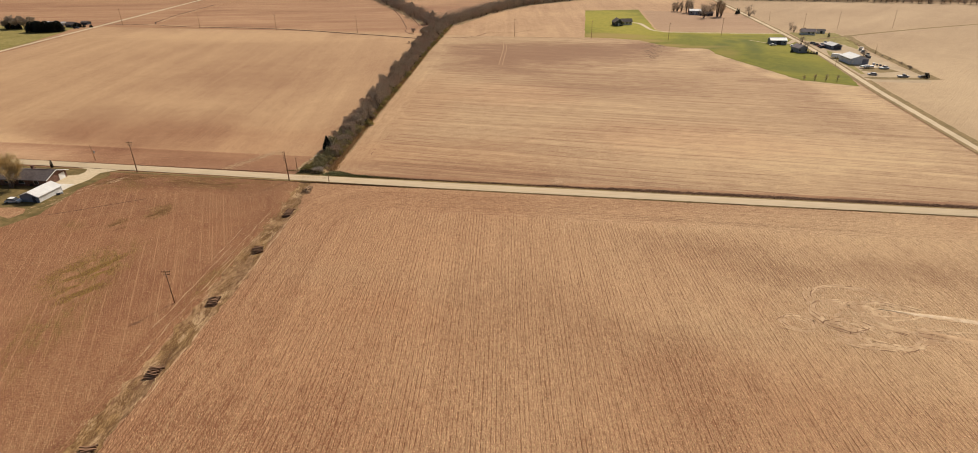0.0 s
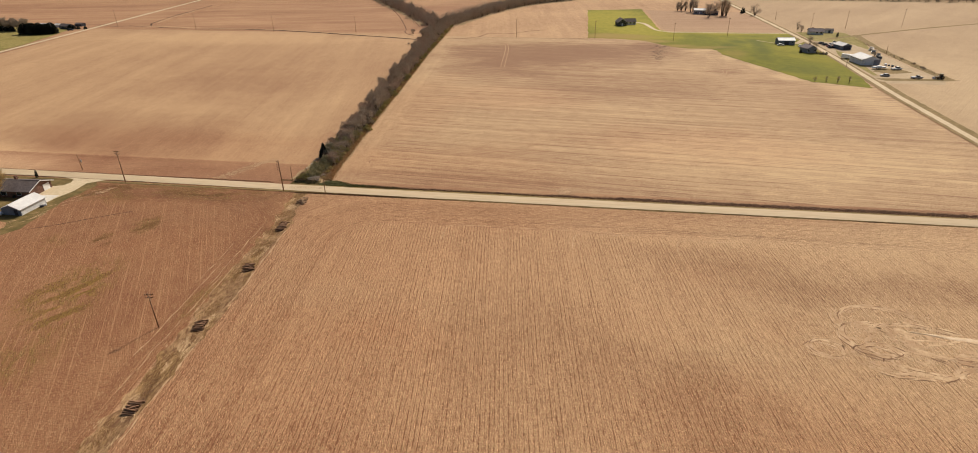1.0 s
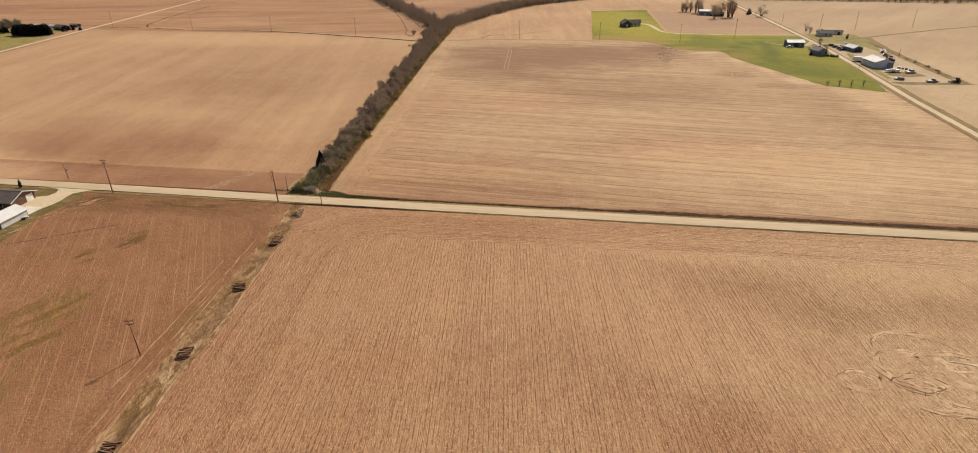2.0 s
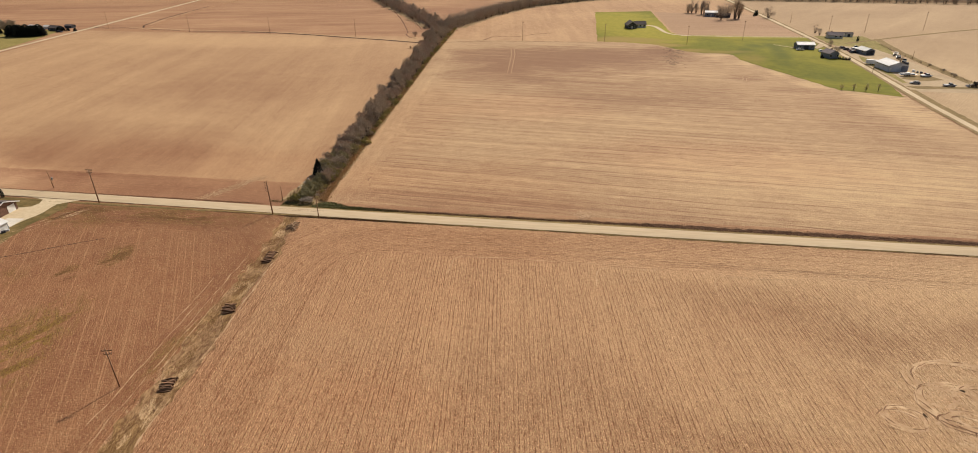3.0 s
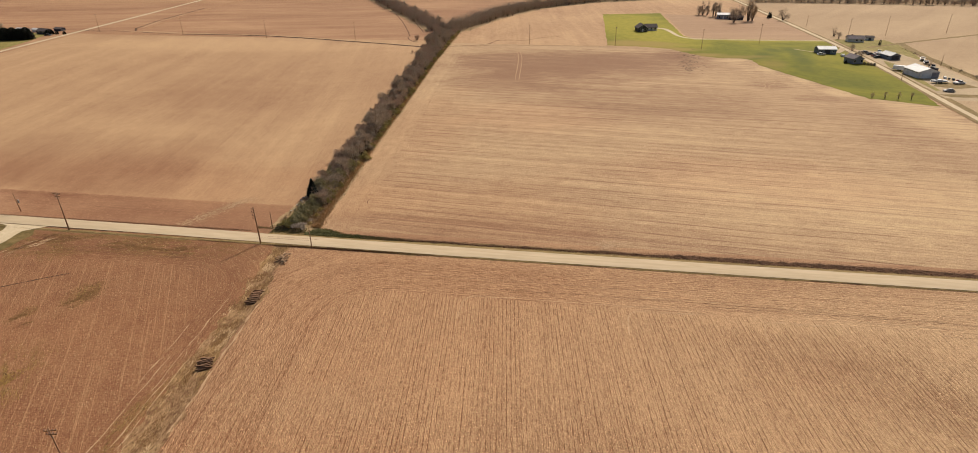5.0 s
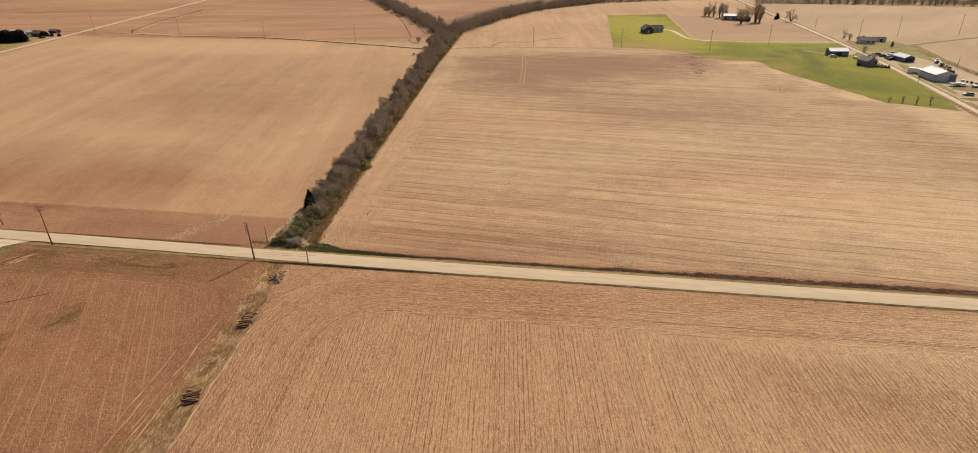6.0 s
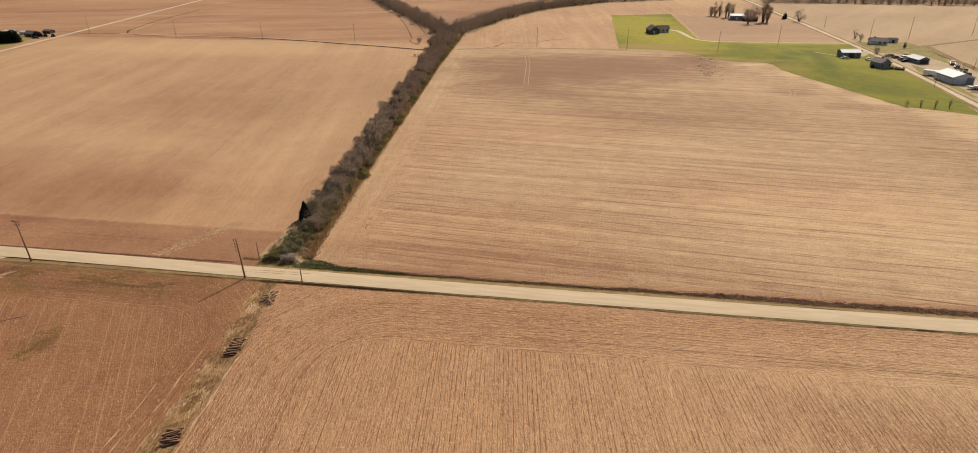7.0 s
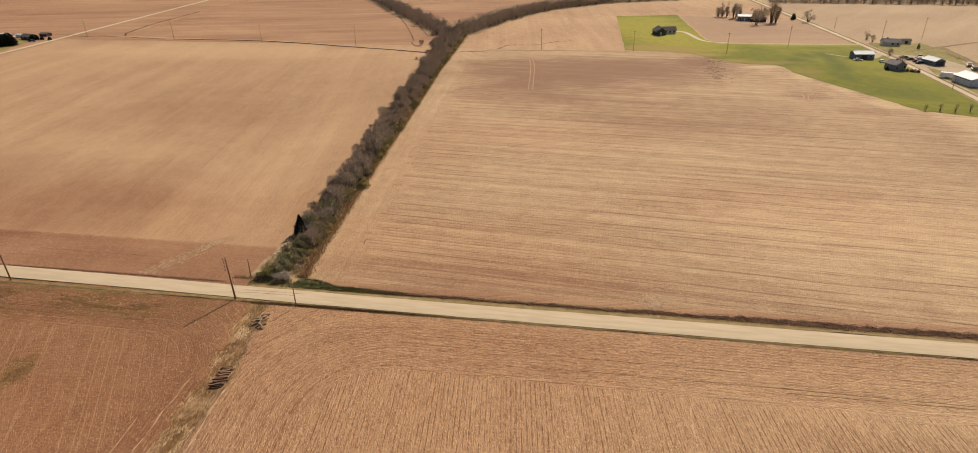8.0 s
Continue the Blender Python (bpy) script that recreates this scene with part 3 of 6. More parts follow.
sheet("field_upper", steps(288, 640, 4), lambda y: along(CREEK_E, y) - 0.5 if y < 343 else along(NE_ARM, y), lambda y: along(EAST_ROAD, y) - 4, 8, 0.012, M['upper_field'], "pale field on rising ground behind the long rows", 1.5)
sheet("field_northwest", steps(5.6, 296, 4), lambda y: along(WEST_ROAD, y) + 5, lambda y: along(CREEK_W, y) + 0.5, 1.5, 0.0, M['northwest_field'], "tan worked field between the road and the brush belt")
sheet("field_far", steps(284, 900, 8), lambda y: along(WEST_ROAD, y) + 5, lambda y: along(CREEK_W, y) if y < 343 else along(NW_ARM, y), 12, -0.02, M['far_field'], "brown field beyond the cross ditch")
sheet("field_east", steps(-300, 900, 8), lambda y: along(EAST_ROAD, y) + 3, lambda y: 900, 20, 0.0, M['pale_field'], "pale harvested field beyond the side road")
sheet("brush_floor", steps(8, 345, 1.5), lambda y: along(CREEK_W, y) - 1.0, lambda y: along(CREEK_E, y) + 0.2, 1.4, 0.02, M['creek_bank'], "leaf-strewn floor of the brush belt with dead grass", 0.8, "ground")
strip("brush_floor_east", [(x, y) for y, x in NE_ARM], 20, 0.03, M['creek_bank'], "dark floor under the far brush belt", "ground", 1.0)
strip("brush_floor_west", [(x, y) for y, x in NW_ARM], 20, 0.03, M['creek_bank'], "dark floor under the far brush belt", "ground", 1.0)


# the road and its verges
sheet("verge_south", steps(-0.9, 0.4, 0.35), lambda y: -420, lambda y: 420, 2.0, 0.018, M['verge'], "narrow roadside verge with short dull grass", 0.5, "verge")
sheet("verge_north", steps(4.3, 7.3, 0.5), lambda y: -4, lambda y: 226, 2.0, 0.02, M['verge'], "grassed roadside ditch with dull grass", 0.5, "verge")
strip("road", [(-420, 4.2), (-80, 3.8), (-26, 3.2), (20, 2.4), (45, 2.15), (228, 2.15), (420, 2.15)], 4.5, 0.10, M['road'], "straight pale tan chip-sealed country road", "road", 0.10, 2.7)
strip("side_road_verge", [(x, y) for y, x in EAST_ROAD], 6.6, 0.045, M['dull_verge'], "grassed verges of the gravel side road", "verge", 0.6, 4.0)
strip("side_road", [(x, y) for y, x in EAST_ROAD], 3.7, 0.07, M['road_pale'], "pale gravel side road between the fields", "road", 0.2, 6.0)
strip("side_road_ditch", [(along(EAST_ROAD, y) + 3.6, y) for y in steps(20, 172, 19)], 2.6, 0.055, M['verge'], "weedy ditch along the gravel side road", "ditch", 0.6, 3.0)
strip("west_road", [(x, y) for y, x in WEST_ROAD], 3.4, 0.07, M['road_pale'], "pale gravel country road", "road", 0.2, 8.0)

region("lawn", [(93, 290.5), (114, 288.3), (131, 282), (140, 270), (147.4, 260), (157, 254.5), (168, 252.5), (173, 246), (174.8, 231), (184, 212), (192.4, 196.3), (199.4, 181), (205.5, 167), (217, 163), (230, 157), (235, 190), (238, 240), (239, 300), (238, 324), (152, 324), (147, 334), (146, 362), (143, 457), (93, 445)], 0.05, M['lawn'], "fresh green mown lawn round the houses", "lawn", 1.2)
region("field_inner", [(148.5, 334), (152, 325.5), (236, 325.5), (234, 440), (146, 450), (147.5, 362)], 0.045, M['inner_field'], "brown field behind the lawn drive", "field", 0.8)
region("lawn_homestead", [(-125, 0.0), (-64, 0.6), (-61, -4), (-62, -16), (-60, -34), (-64, -44), (-72, -36), (-80, -40), (-125, -42)], 0.04, M['yard_grass'], "thin brownish green yard grass round the homestead", "lawn", 0.8)
region("lawn_farm", [(244, 300), (244, 330), (277, 331), (279, 300), (266, 246), (259, 262), (246, 292)], 0.04, M['lawn_dull'], "yellowed yard grass behind the sheds", "lawn", 0.8)
region("lawn_far_farm", [(-420, 130), (-288, 160), (-297, 222), (-308, 262), (-320, 296), (-420, 300)], 0.04, M['lawn_dull'], "yellowed grass round the far farmyard", "lawn", 0.8)
region("lawn_shed", [(241.5, 186), (243, 240), (247.5, 258), (252, 240), (246, 206), (244, 186)], 0.085, M['lawn_dull'], "grass strip before the machine shed", "lawn", 0.5)
region("farmyard", [(237, 168), (240, 240), (244, 290), (252, 290), (266, 280), (270, 246), (270, 205), (274, 180), (268, 168)], 0.055, M['gravel'], "pale gravel farmyard beside the side road", "yard", 0.8)
region("yard_island", [(245, 195.5), (253, 191), (265, 195), (262, 203), (252, 206)], 0.09, M['verge'], "rough grass island in the gravel yard", "grass island", 0.5)
region("yard_bank", [(239.4, 179), (243, 174), (272, 176), (280, 178.5), (272, 180.5), (250, 180)], 0.09, M['verge'], "rough grass bank at the yard's edge", "grass bank", 0.4)
strip("lawn_drive", [(124, 360), (130, 370), (137.6, 366), (140.6, 350), (143, 333), (148, 324.5), (158, 321.5)], lambda u: 4.2 - 2.2 * u, 0.09, M['road_pale'], "pale gravel drive curving down from the house", "drive", 0.2, 2.0)
for off in (-1.15, 1.15):
    strip("drive_track", [(152, 322.0 + off), (180, 321.0 + off), (208, 321.6 + off), (238, 323.4 + off)], 1.35, 0.09, M['road_pale'], "pale wheel track of the grassy lawn drive", "drive", 0.1, 2.0)
strip("barn_path", [(207, 288), (213, 281), (217, 277)], 1.6, 0.09, M['gravel'], "short pale gravel path to the barn", "path", 0.2, 1.5)
strip("yard_approach", [(239.5, 296), (233, 284), (229, 279)], 3.6, 0.09, M['gravel'], "gravel approach beside the barn", "drive", 0.2, 1.5)
region("homestead_drive", [(-76.5, 1.2), (-60.8, 1.2), (-65.4, -2.4), (-64.9, -8), (-65.8, -12.5), (-66.6, -19), (-72, -19), (-78, -13.3), (-77.2, -6.2), (-73.6, -5.6), (-71.5, -4.7), (-70.9, -2.4), (-72.2, 0.2)], 0.075, M['road_pale'], "pale gravel drive from the road to the house", "drive", 0.25, 1.5)
region("apron", [(-72.2, -18.2), (-66.3, -18.2), (-66.7, -12.3), (-71.6, -12.6)], 0.11, M['concrete'], "pale concrete apron between the house and the garage", "apron", 0.15, 1.5)
region("bare_yard", [(-80, -33), (-73, -31), (-67, -31), (-65, -34), (-66.5, -37.5), (-73, -36), (-80, -38.5)], 0.06, M['headland'], "bare tan soil at the edge of the yard grass", "bare ground", 0.8, 1.5)


def tracks(name, lines, width, mat, label, lift=0.05, broken=0.0):
    """Thin worn lines on the land, joined into one."""
    verts, faces = [], []
    for li, line in enumerate(lines):
        pts = smooth_line(line, 0.7)
        if len(pts) < 3:
            continue
        for i, p in enumerate(pts):
            t = (pts[min(i + 1, len(pts) - 1)] - pts[max(0, i - 1)]).normalized()
            nr = Vector((-t.y, t.x))
            w = width * (0.75 + (0.6 + broken) * noise.noise((p.x * 0.4, p.y * 0.4, 2 + li)) + broken * 0.9 * noise.noise((p.x * 1.3, p.y * 1.3, 5 + li))) * (0.25 if i in (0, len(pts) - 1) else 1)
            w = max(0.0, w)
            wob = (0.12 + 0.5 * broken) * noise.noise((p.x * 0.2, p.y * 0.2, 6))
            for s in (-0.5, 0.5):
                q = p + nr * (w * s + wob)
                verts.append((q.x, q.y, ground_z(q.x, q.y) + lift + 0.0012 * (li % 40)))
            if i:
                k = len(verts)
                faces.append((k - 4, k - 3, k - 1, k - 2))
    return mesh_ob(name, verts, faces, mat, label, "wheel tracks", "stuff")


def arc_lines(cx, cy, radii, a0, a1, tail=()):
    out = []
    for r in radii:
        pts = [(cx + r * math.cos(radians(a0 + (a1 - a0) * k / 8)), cy + r * math.sin(radians(a0 + (a1 - a0) * k / 8))) for k in range(9)]
        out.append(pts)
    return out


# rows curving round at the corners of the headlands
tracks("turning_rows", arc_lines(-12.5, -19.5, [5.6, 6.6, 7.7, 9.0], 100, 5) + arc_lines(31, -21, [11.5, 12.6, 15.6], 92, 140), 0.085, M['dark_track'], "dark curved rows where the tractor turned", 0.03)
tracks("turn_loops", [[(x - r, y - 9), (x - r, y - 3), (x - r * 0.7, y - 0.6), (x, y), (x + r * 1.5, y - 0.4), (x + r * 4, y + 0.5)] for x, y, r in ((57, -16.5, 2.2), (58, -16.2, 2.9), (92, -17.5, 3.0), (92.6, -17.0, 3.7), (118, -18, 3.2), (119, -17.6, 4.0), (147, -18, 3.0))], 0.16, M['pale_track'], "pale looped wheel marks at the ends of the rows", 0.03)
tracks("headland_rows", [[(x0, y), (x0 + L * 0.5, y + 0.3 * math.sin(i)), (x0 + L, y)] for i, (x0, y, L) in enumerate([(40, -9.6, 60), (62, -13.2, 90), (105, -14.0, 70), (-52, -8.0, 35), (-48, -9.6, 34), (-60, 14.8, 30)])], 0.12, M['dark_track'], "dark rows along the headlands", 0.03)
tracks("headland_pale_rows", [[(x0, y), (x0 + L * 0.5, y + 0.3 * math.sin(i)), (x0 + L, y)] for i, (x0, y, L) in enumerate([(90, -12.2, 46), (128, -15.6, 60), (70, -16.4, 34), (150, -11.0, 60)])], 0.16, M['pale_track'], "pale straw rows along the headland", 0.03)
rs = random.Random(41)
streaks = []
for k in range(46):
    u, d = rs.random(), rs.uniform(-0.4, 4.6)
    x, y = -57.0 - 10.5 * u + d + rs.uniform(-0.3, 0.3), -3.0 - 31.0 * u
    n = rs.uniform(0.8, 2.6)
    streaks.append([(x, y), (x - 0.32 * n, y - n * 0.5), (x - rs.uniform(0.45, 0.75) * n, y - n)])
tracks("straw_streaks", streaks, 0.26, M['pale_track'], "broken pale straw streaks at the edge of the yard grass", 0.06, 0.9)
tracks("far_ditch_line", [[(-309, 313), (-290, 310), (-281, 313), (-272, 312), (-262, 313), (-250, 308), (-233, 306), (-216, 301)], [(-262, 313), (-271, 326), (-280, 364), (-285.4, 408), (-290, 453)]], 1.5, M['dark_soil_shade'], "dark far ditch line", 0.06, 0.5)
tracks("far_pale_bank", [[(-262, 311.4), (-254, 311.0), (-247, 312.4)], [(-268, 330), (-277, 364), (-282, 408)]], 1.5, M['pale_track'], "pale spoil bank beside the far ditch", 0.07, 0.5)
tracks("drain_line", [[(-36.3, -19.6), (-43.5, -24.6), (-51, -30.1), (-58, -34.5)]], 0.36, M['dark_soil_shade'], "thin dark straight line across the tilled field", 0.04)
tracks("edge_rows", [[(west_edge(y0) - d, y0), (west_edge((y0 + y1) / 2) - d - 0.2, (y0 + y1) / 2), (west_edge(y1) - d, y1)] for d, y0, y1 in ((0.6, -66, -40), (1.7, -90, -48), (2.6, -54, -24), (4.6, -80, -44), (6.1, -52, -34))], 0.16, M['pale_track'], "pale straw rows beside the grassed strip", 0.03, 0.7)
tracks("pale_rim", [[(east_edge(y) + 0.1, y) for y in steps(-62, -26, 6)], [(east_edge(y) + 0.2, y) for y in steps(-100, -72, 6)]], 0.36, M['pale_track'], "pale straw rim of the field along the strip", 0.04, 1.0)
tracks("tyre_pair", [[(36.6, 264), (38.6, 250), (40.2, 238), (42.0, 212), (43.7, 186)], [(38.6, 262), (40.6, 250), (42.2, 238), (44.0, 212), (45.7, 186)]], 0.34, M['pale_track'], "long pair of pale tyre tracks in the field", 0.05)
tracks("turned_tyre_marks", [[(163, 180), (166, 186), (166, 191), (170, 198)], [(166, 180), (168, 188), (171, 191), (173, 197)]], 0.4, M['pale_track'], "pale turned tyre marks in the field", 0.05, 0.5)
rs = random.Random(77)
tracks("soil_scuffs", [(lambda x, y, L, a: [(x, y), (x + L * math.cos(a) * 0.5, y + L * math.sin(a) * 0.5 + 0.4), (x + L * math.cos(a), y + L * math.sin(a))])(134 + rs.gauss(0, 3.6) + 0.05 * k, 216 + k * 0.40 + rs.gauss(0, 5), rs.uniform(1.2, 3.0), rs.gauss(0.3, 0.9)) for k in range(150)], 0.55, M['dark_soil_shade'], "dark scuff marks and clods in the field", 0.02, 0.6)
tracks("turn_mark", [arc_lines(21.5, 28.6, [3.4], 150, 215)[0]], 0.3, M['dark_track'], "short dark curved turn mark in the field", 0.05)
tracks("road_marks", [[(-2.4, 2.3), (4, 2.7), (12, 2.6)], [(0, 3.4), (7, 3.6), (14, 3.3)]], 0.12, M['dark_track'], "faint dark tyre marks across the road", 0.165)

# wheel loops on the churned ground
def loop(cx, cy, rx, ry, a0, a1, n=12):
    """A stretch of an ellipse, tilted a little against the rows."""
    out = []
    for k in range(n + 1):
        a = radians(a0 + (a1 - a0) * k / n)
        u, v = rx * math.cos(a), ry * math.sin(a)
        out.append((cx + u + 0.06 * v, cy + v - 0.10 * u))
    return out


LOOPS = [loop(137.6, -59.6, 3.6, 2.5, 20, 380, 14), loop(148, -55.5, 5.6, 5.4, 30, 300, 14), loop(147.6, -59.4, 4.2, 2.2, 0, 350, 12), loop(153.8, -62.2, 5.6, 3.5, 150, 420, 14),
         loop(152.5, -49.0, 7.8, 5.2, 165, 20, 14), loop(144.6, -48.4, 1.4, 3.8, 130, 250, 6), loop(151.5, -60.8, 9.6, 5.8, 215, 345, 14), loop(163, -56.5, 9.5, 4.6, 130, 250, 8), loop(158, -52.6, 9.0, 2.4, 170, 40, 8), loop(166, -60.6, 6.5, 1.2, 100, 260, 6)]
rl = random.Random(5)
tracks("wheel_loops", [[(x + d + rl.gauss(0, 0.25), y + d * 0.7 + rl.gauss(0, 0.25)) for x, y in line] for line in LOOPS for d in (-0.65, 0.0, 0.65)], 0.6, M['cut_soil'], "pale looped wheel tracks on the churned ground", 0.004, 0.9)
tracks("wheel_ruts", [[(x + d + rl.gauss(0, 0.3), y + d * 0.7 + rl.gauss(0, 0.3)) for x, y in line[k:k + 3]] for line in LOOPS for d in (-1.0, 0.4) for k in range(0, len(line) - 2, 2)], 0.16, M['rut'], "thin dark ruts beside the looped tracks", 0.012, 1.2)
tracks("scraped_soil", [(lambda x, y, a, L: [(x, y), (x + L * 0.5 * math.cos(a), y + L * 0.5 * math.sin(a) + 0.3), (x + L * math.cos(a), y + L * math.sin(a))])(153 + rl.gauss(0, 8), -56 + rl.gauss(0, 3.6), rl.gauss(0.0, 0.7), rl.uniform(2, 6)) for _ in range(60)], 0.7, M['cut_soil'], "pale scraped soil on the churned ground", 0.004, 0.9)

# track out of the churned ground
strip("field_track", [(156, -52.2), (161.5, -53.2), (168, -53.7), (174.5, -54.6), (190, -57), (220, -60), (300, -66)], lambda u: 0.5 + 2.4 * min(1, u * 5), 0.0, M['scuffed'], "pale bare field track leaving the churned ground", "track", 0.5, 2.0)

strip("field_track_south", [(161, -59.4), (165.6, -60.8), (170.5, -62.0), (190, -66), (230, -72)], lambda u: 0.8 + 1.6 * min(1, u * 5), 0.0, M['pale_track'], "faint pale second track leaving the churned ground", "track", 0.6, 2.0)

# ditches and field lines far off
# flat strip: the ditch's inner shadow is put into its dark colour
strip("cross_ditch", [(-27, 272), (-50, 279), (-82, 287), (-115, 296), (-150, 303), (-180, 305), (-203, 304), (-216, 301)], 2.4, 0.05, M['dark_soil_shade'], "dark open cross ditch between two fields", "ditch", 0.6, 2.0)
strip("ditch_bank", [(-170, 306), (-205, 300), (-240, 303), (-280, 300), (-296, 303)], 5.0, 0.04, M['headland'], "brown soil bank along the cross ditch", "bank", 1.5, 2.0)
strip("ditch_rim", [(-27, 274.5), (-50, 281.5), (-82, 289.5), (-115, 298.5), (-150, 305.5), (-218, 308.5), (-275, 314)], 1.6, 0.05, M['pale_track'], "pale grassy rim of the cross ditch", "ditch", 0.6, 2.0)
tracks("ditch_dark_line", [[(-170, 309), (-190, 304), (-206, 299), (-225, 301), (-250, 300), (-285, 303)]], 0.9, M['rut'], "dark line of the cross ditch", 0.06, 0.5)
tracks("field_line", [[(-18, 272), (1, 278), (28, 284.5), (60, 286), (95, 287)]], 0.8, M['dark_track'], "thin dark field line below the upper field", 0.05)
strip("field_border", [(-258, 306), (-276, 390), (-286, 470), (-300, 640)], 4.0, 0.03, M['headland'], "brown border between two far fields", "field border", 0.8, 6.0)
# the last, short line is a painted shadow of the lone bush there
tracks("far_gullies", [[(-91, 431), (-71, 383), (-53, 334), (-47, 316), (-45, 304), (-39.5, 293), (-34, 289)], [(-92.5, 452), (-67.5, 401), (-47, 348), (-40, 330)], [(-30, 250), (-25, 251.5)]], 1.0, M['dark_track'], "dark gullies and one painted bush shadow in the far field", 0.05, 0.5)
tracks("washed_line", [[(-6.6, 277), (8.6, 281), (15.4, 289), (19, 302), (38, 304), (51, 319), (60, 322)]], 1.3, M['rut'], "faint washed line across the upper field", 0.05, 0.7)
strip("east_ditch", [(255, 300), (300, 330), (352, 362), (405, 390), (520, 450)], 3.0, 0.05, M['verge'], "grassed ditch across the pale field", "ditch", 0.8, 5.0)
strip("yard_hedge_bank", [(282, 320), (276, 270), (275, 230), (274, 200), (276, 178)], 5.0, 0.05, M['verge'], "rough grass bank along the farmyard", "bank", 0.8, 4.0)



# ---- shapes ----
class Geo:
    """Collects vertices and faces of one part."""

    def __init__(self):
        self.v, self.f = [], []

    def add(self, verts, faces):
        k = len(self.v)
        self.v += [tuple(p) for p in verts]
        self.f += [tuple(i + k for i in q) for q in faces]
        return self

    def box(self, x0, y0, z0, x1, y1, z1, m=None, taper=0.0):
        c = [(x0, y0, z0), (x1, y0, z0), (x1, y1, z0), (x0, y1, z0),
             (x0 + taper, y0 + taper, z1), (x1 - taper, y0 + taper, z1), (x1 - taper, y1 - taper, z1), (x0 + taper, y1 - taper, z1)]
        if m:
            c = [m @ Vector(p) for p in c]
        return self.add(c, [(0, 3, 2, 1), (4, 5, 6, 7), (0, 1, 5, 4), (1, 2, 6, 5), (2, 3, 7, 6), (3, 0, 4, 7)])

    def tube(self, pts, radii, n=6, cap=True):
        rings = []
        for i, p in enumerate(pts):
            p = Vector(p)
            t = (Vector(pts[min(i + 1, len(pts) - 1)]) - Vector(pts[max(0, i - 1)])).normalized()
            a = t.orthogonal().normalized()
            b = t.cross(a)
            rings.append([p + (a * math.cos(2 * math.pi * k / n) + b * math.sin(2 * math.pi * k / n)) * radii[i] for k in range(n)])
        verts = [q for r in rings for q in r]
        faces = [(i * n + k, i * n + (k + 1) % n, (i + 1) * n + (k + 1) % n, (i + 1) * n + k) for i in range(len(pts) - 1) for k in range(n)]
        if cap:
            faces += [tuple(range(n - 1, -1, -1)), tuple((len(pts) - 1) * n + k for k in range(n))]
        return self.add(verts, faces)

    def prism(self, outline, y0, y1):
        """An outline in x and z, drawn out along y."""
        n = len(outline)
        verts = [(x, y0, z) for x, z in outline] + [(x, y1, z) for x, z in outline]
        faces = [tuple(range(n)), tuple(range(2 * n - 1, n - 1, -1))] + [(k, k + n, (k + 1) % n + n, (k + 1) % n) for k in range(n)]
        return self.add(verts, faces)

    def sliver(self, p, q, w, side):
        p, q = Vector(p), Vector(q)
        s = (q - p).cross(side)
        s = s.normalized() * w * 0.5 if s.length > 1e-6 else Vector((w * 0.5, 0, 0))
        return self.add([p - s, p + s, q], [(0, 1, 2)])


def part(name, geo, mat, parent, label="", smooth=False):
    ob = mesh_ob(name, geo.v, geo.f, mat, label, parent=parent, smooth=smooth)
    return ob


def thing(name, x, y, label, category, group="", rz=0.0, z=None):
    ob = new(name)
    ob.empty_display_size = 0.3
    ob.matrix_basis = pose(x, y, ground_z(x, y) if z is None else z, 0, 0, rz)
    return tagged(ob, label, category, group)


def at(x, y, rz=0.0, s=1.0, dz=0.0):
    return pose(x, y, ground_z(x, y) + dz, 0, 0, rz) @ Matrix.Scale(s, 4)


M['pole_wood'] = mottled("weathered_pole_wood", (0.25, 0.142, 0.078), (0.38, 0.225, 0.130), 3.0, 0.9, 0.4, 0.02, 0.5, stretch=(1, 1, .15))
M['tie_wood'] = piece_mat("old_tie_wood", (0.018, 0.010, 0.007), (0.36, 0.20, 0.115), 0.9)
M['grey_tie'] = piece_mat("split_tie_wood", (0.09, 0.052, 0.03), (0.52, 0.34, 0.20), 0.9)
M['bark'] = mottled("grey_bark", (0.11, 0.08, 0.058), (0.19, 0.14, 0.105), 2.5, 0.95, 0.5, 0.03, 0.4)
M['twig'] = piece_mat("bare_twigs", (0.28, 0.222, 0.163), (0.55, 0.445, 0.335), 0.9)
M['twig_red'] = piece_mat("reddish_twigs", (0.30, 0.215, 0.156), (0.55, 0.410, 0.308), 0.9)
M['olive'] = piece_mat("olive_shoots", (0.225, 0.198, 0.076), (0.47, 0.395, 0.17), 0.9)
M['grey_olive'] = piece_mat("grey_olive_leaves", (0.215, 0.190, 0.100), (0.48, 0.415, 0.235), 0.9)
M['yellow_shoot'] = piece_mat("yellow_green_shoots", (0.38, 0.305, 0.105), (0.68, 0.56, 0.26), 0.9)
M['pale_twig'] = piece_mat("pale_grey_twigs", (0.36, 0.30, 0.235), (0.60, 0.51, 0.42), 0.9)
M['bud'] = piece_mat("yellow_green_buds", (0.42, 0.30, 0.13), (0.68, 0.51, 0.25), 0.9)
M['needle'] = piece_mat("dark_needles", (0.022, 0.026, 0.022), (0.062, 0.066, 0.046), 0.9)
M['dry_grass'] = piece_mat("dry_grass_blades", (0.33, 0.20, 0.092), (0.60, 0.405, 0.21), 0.95)
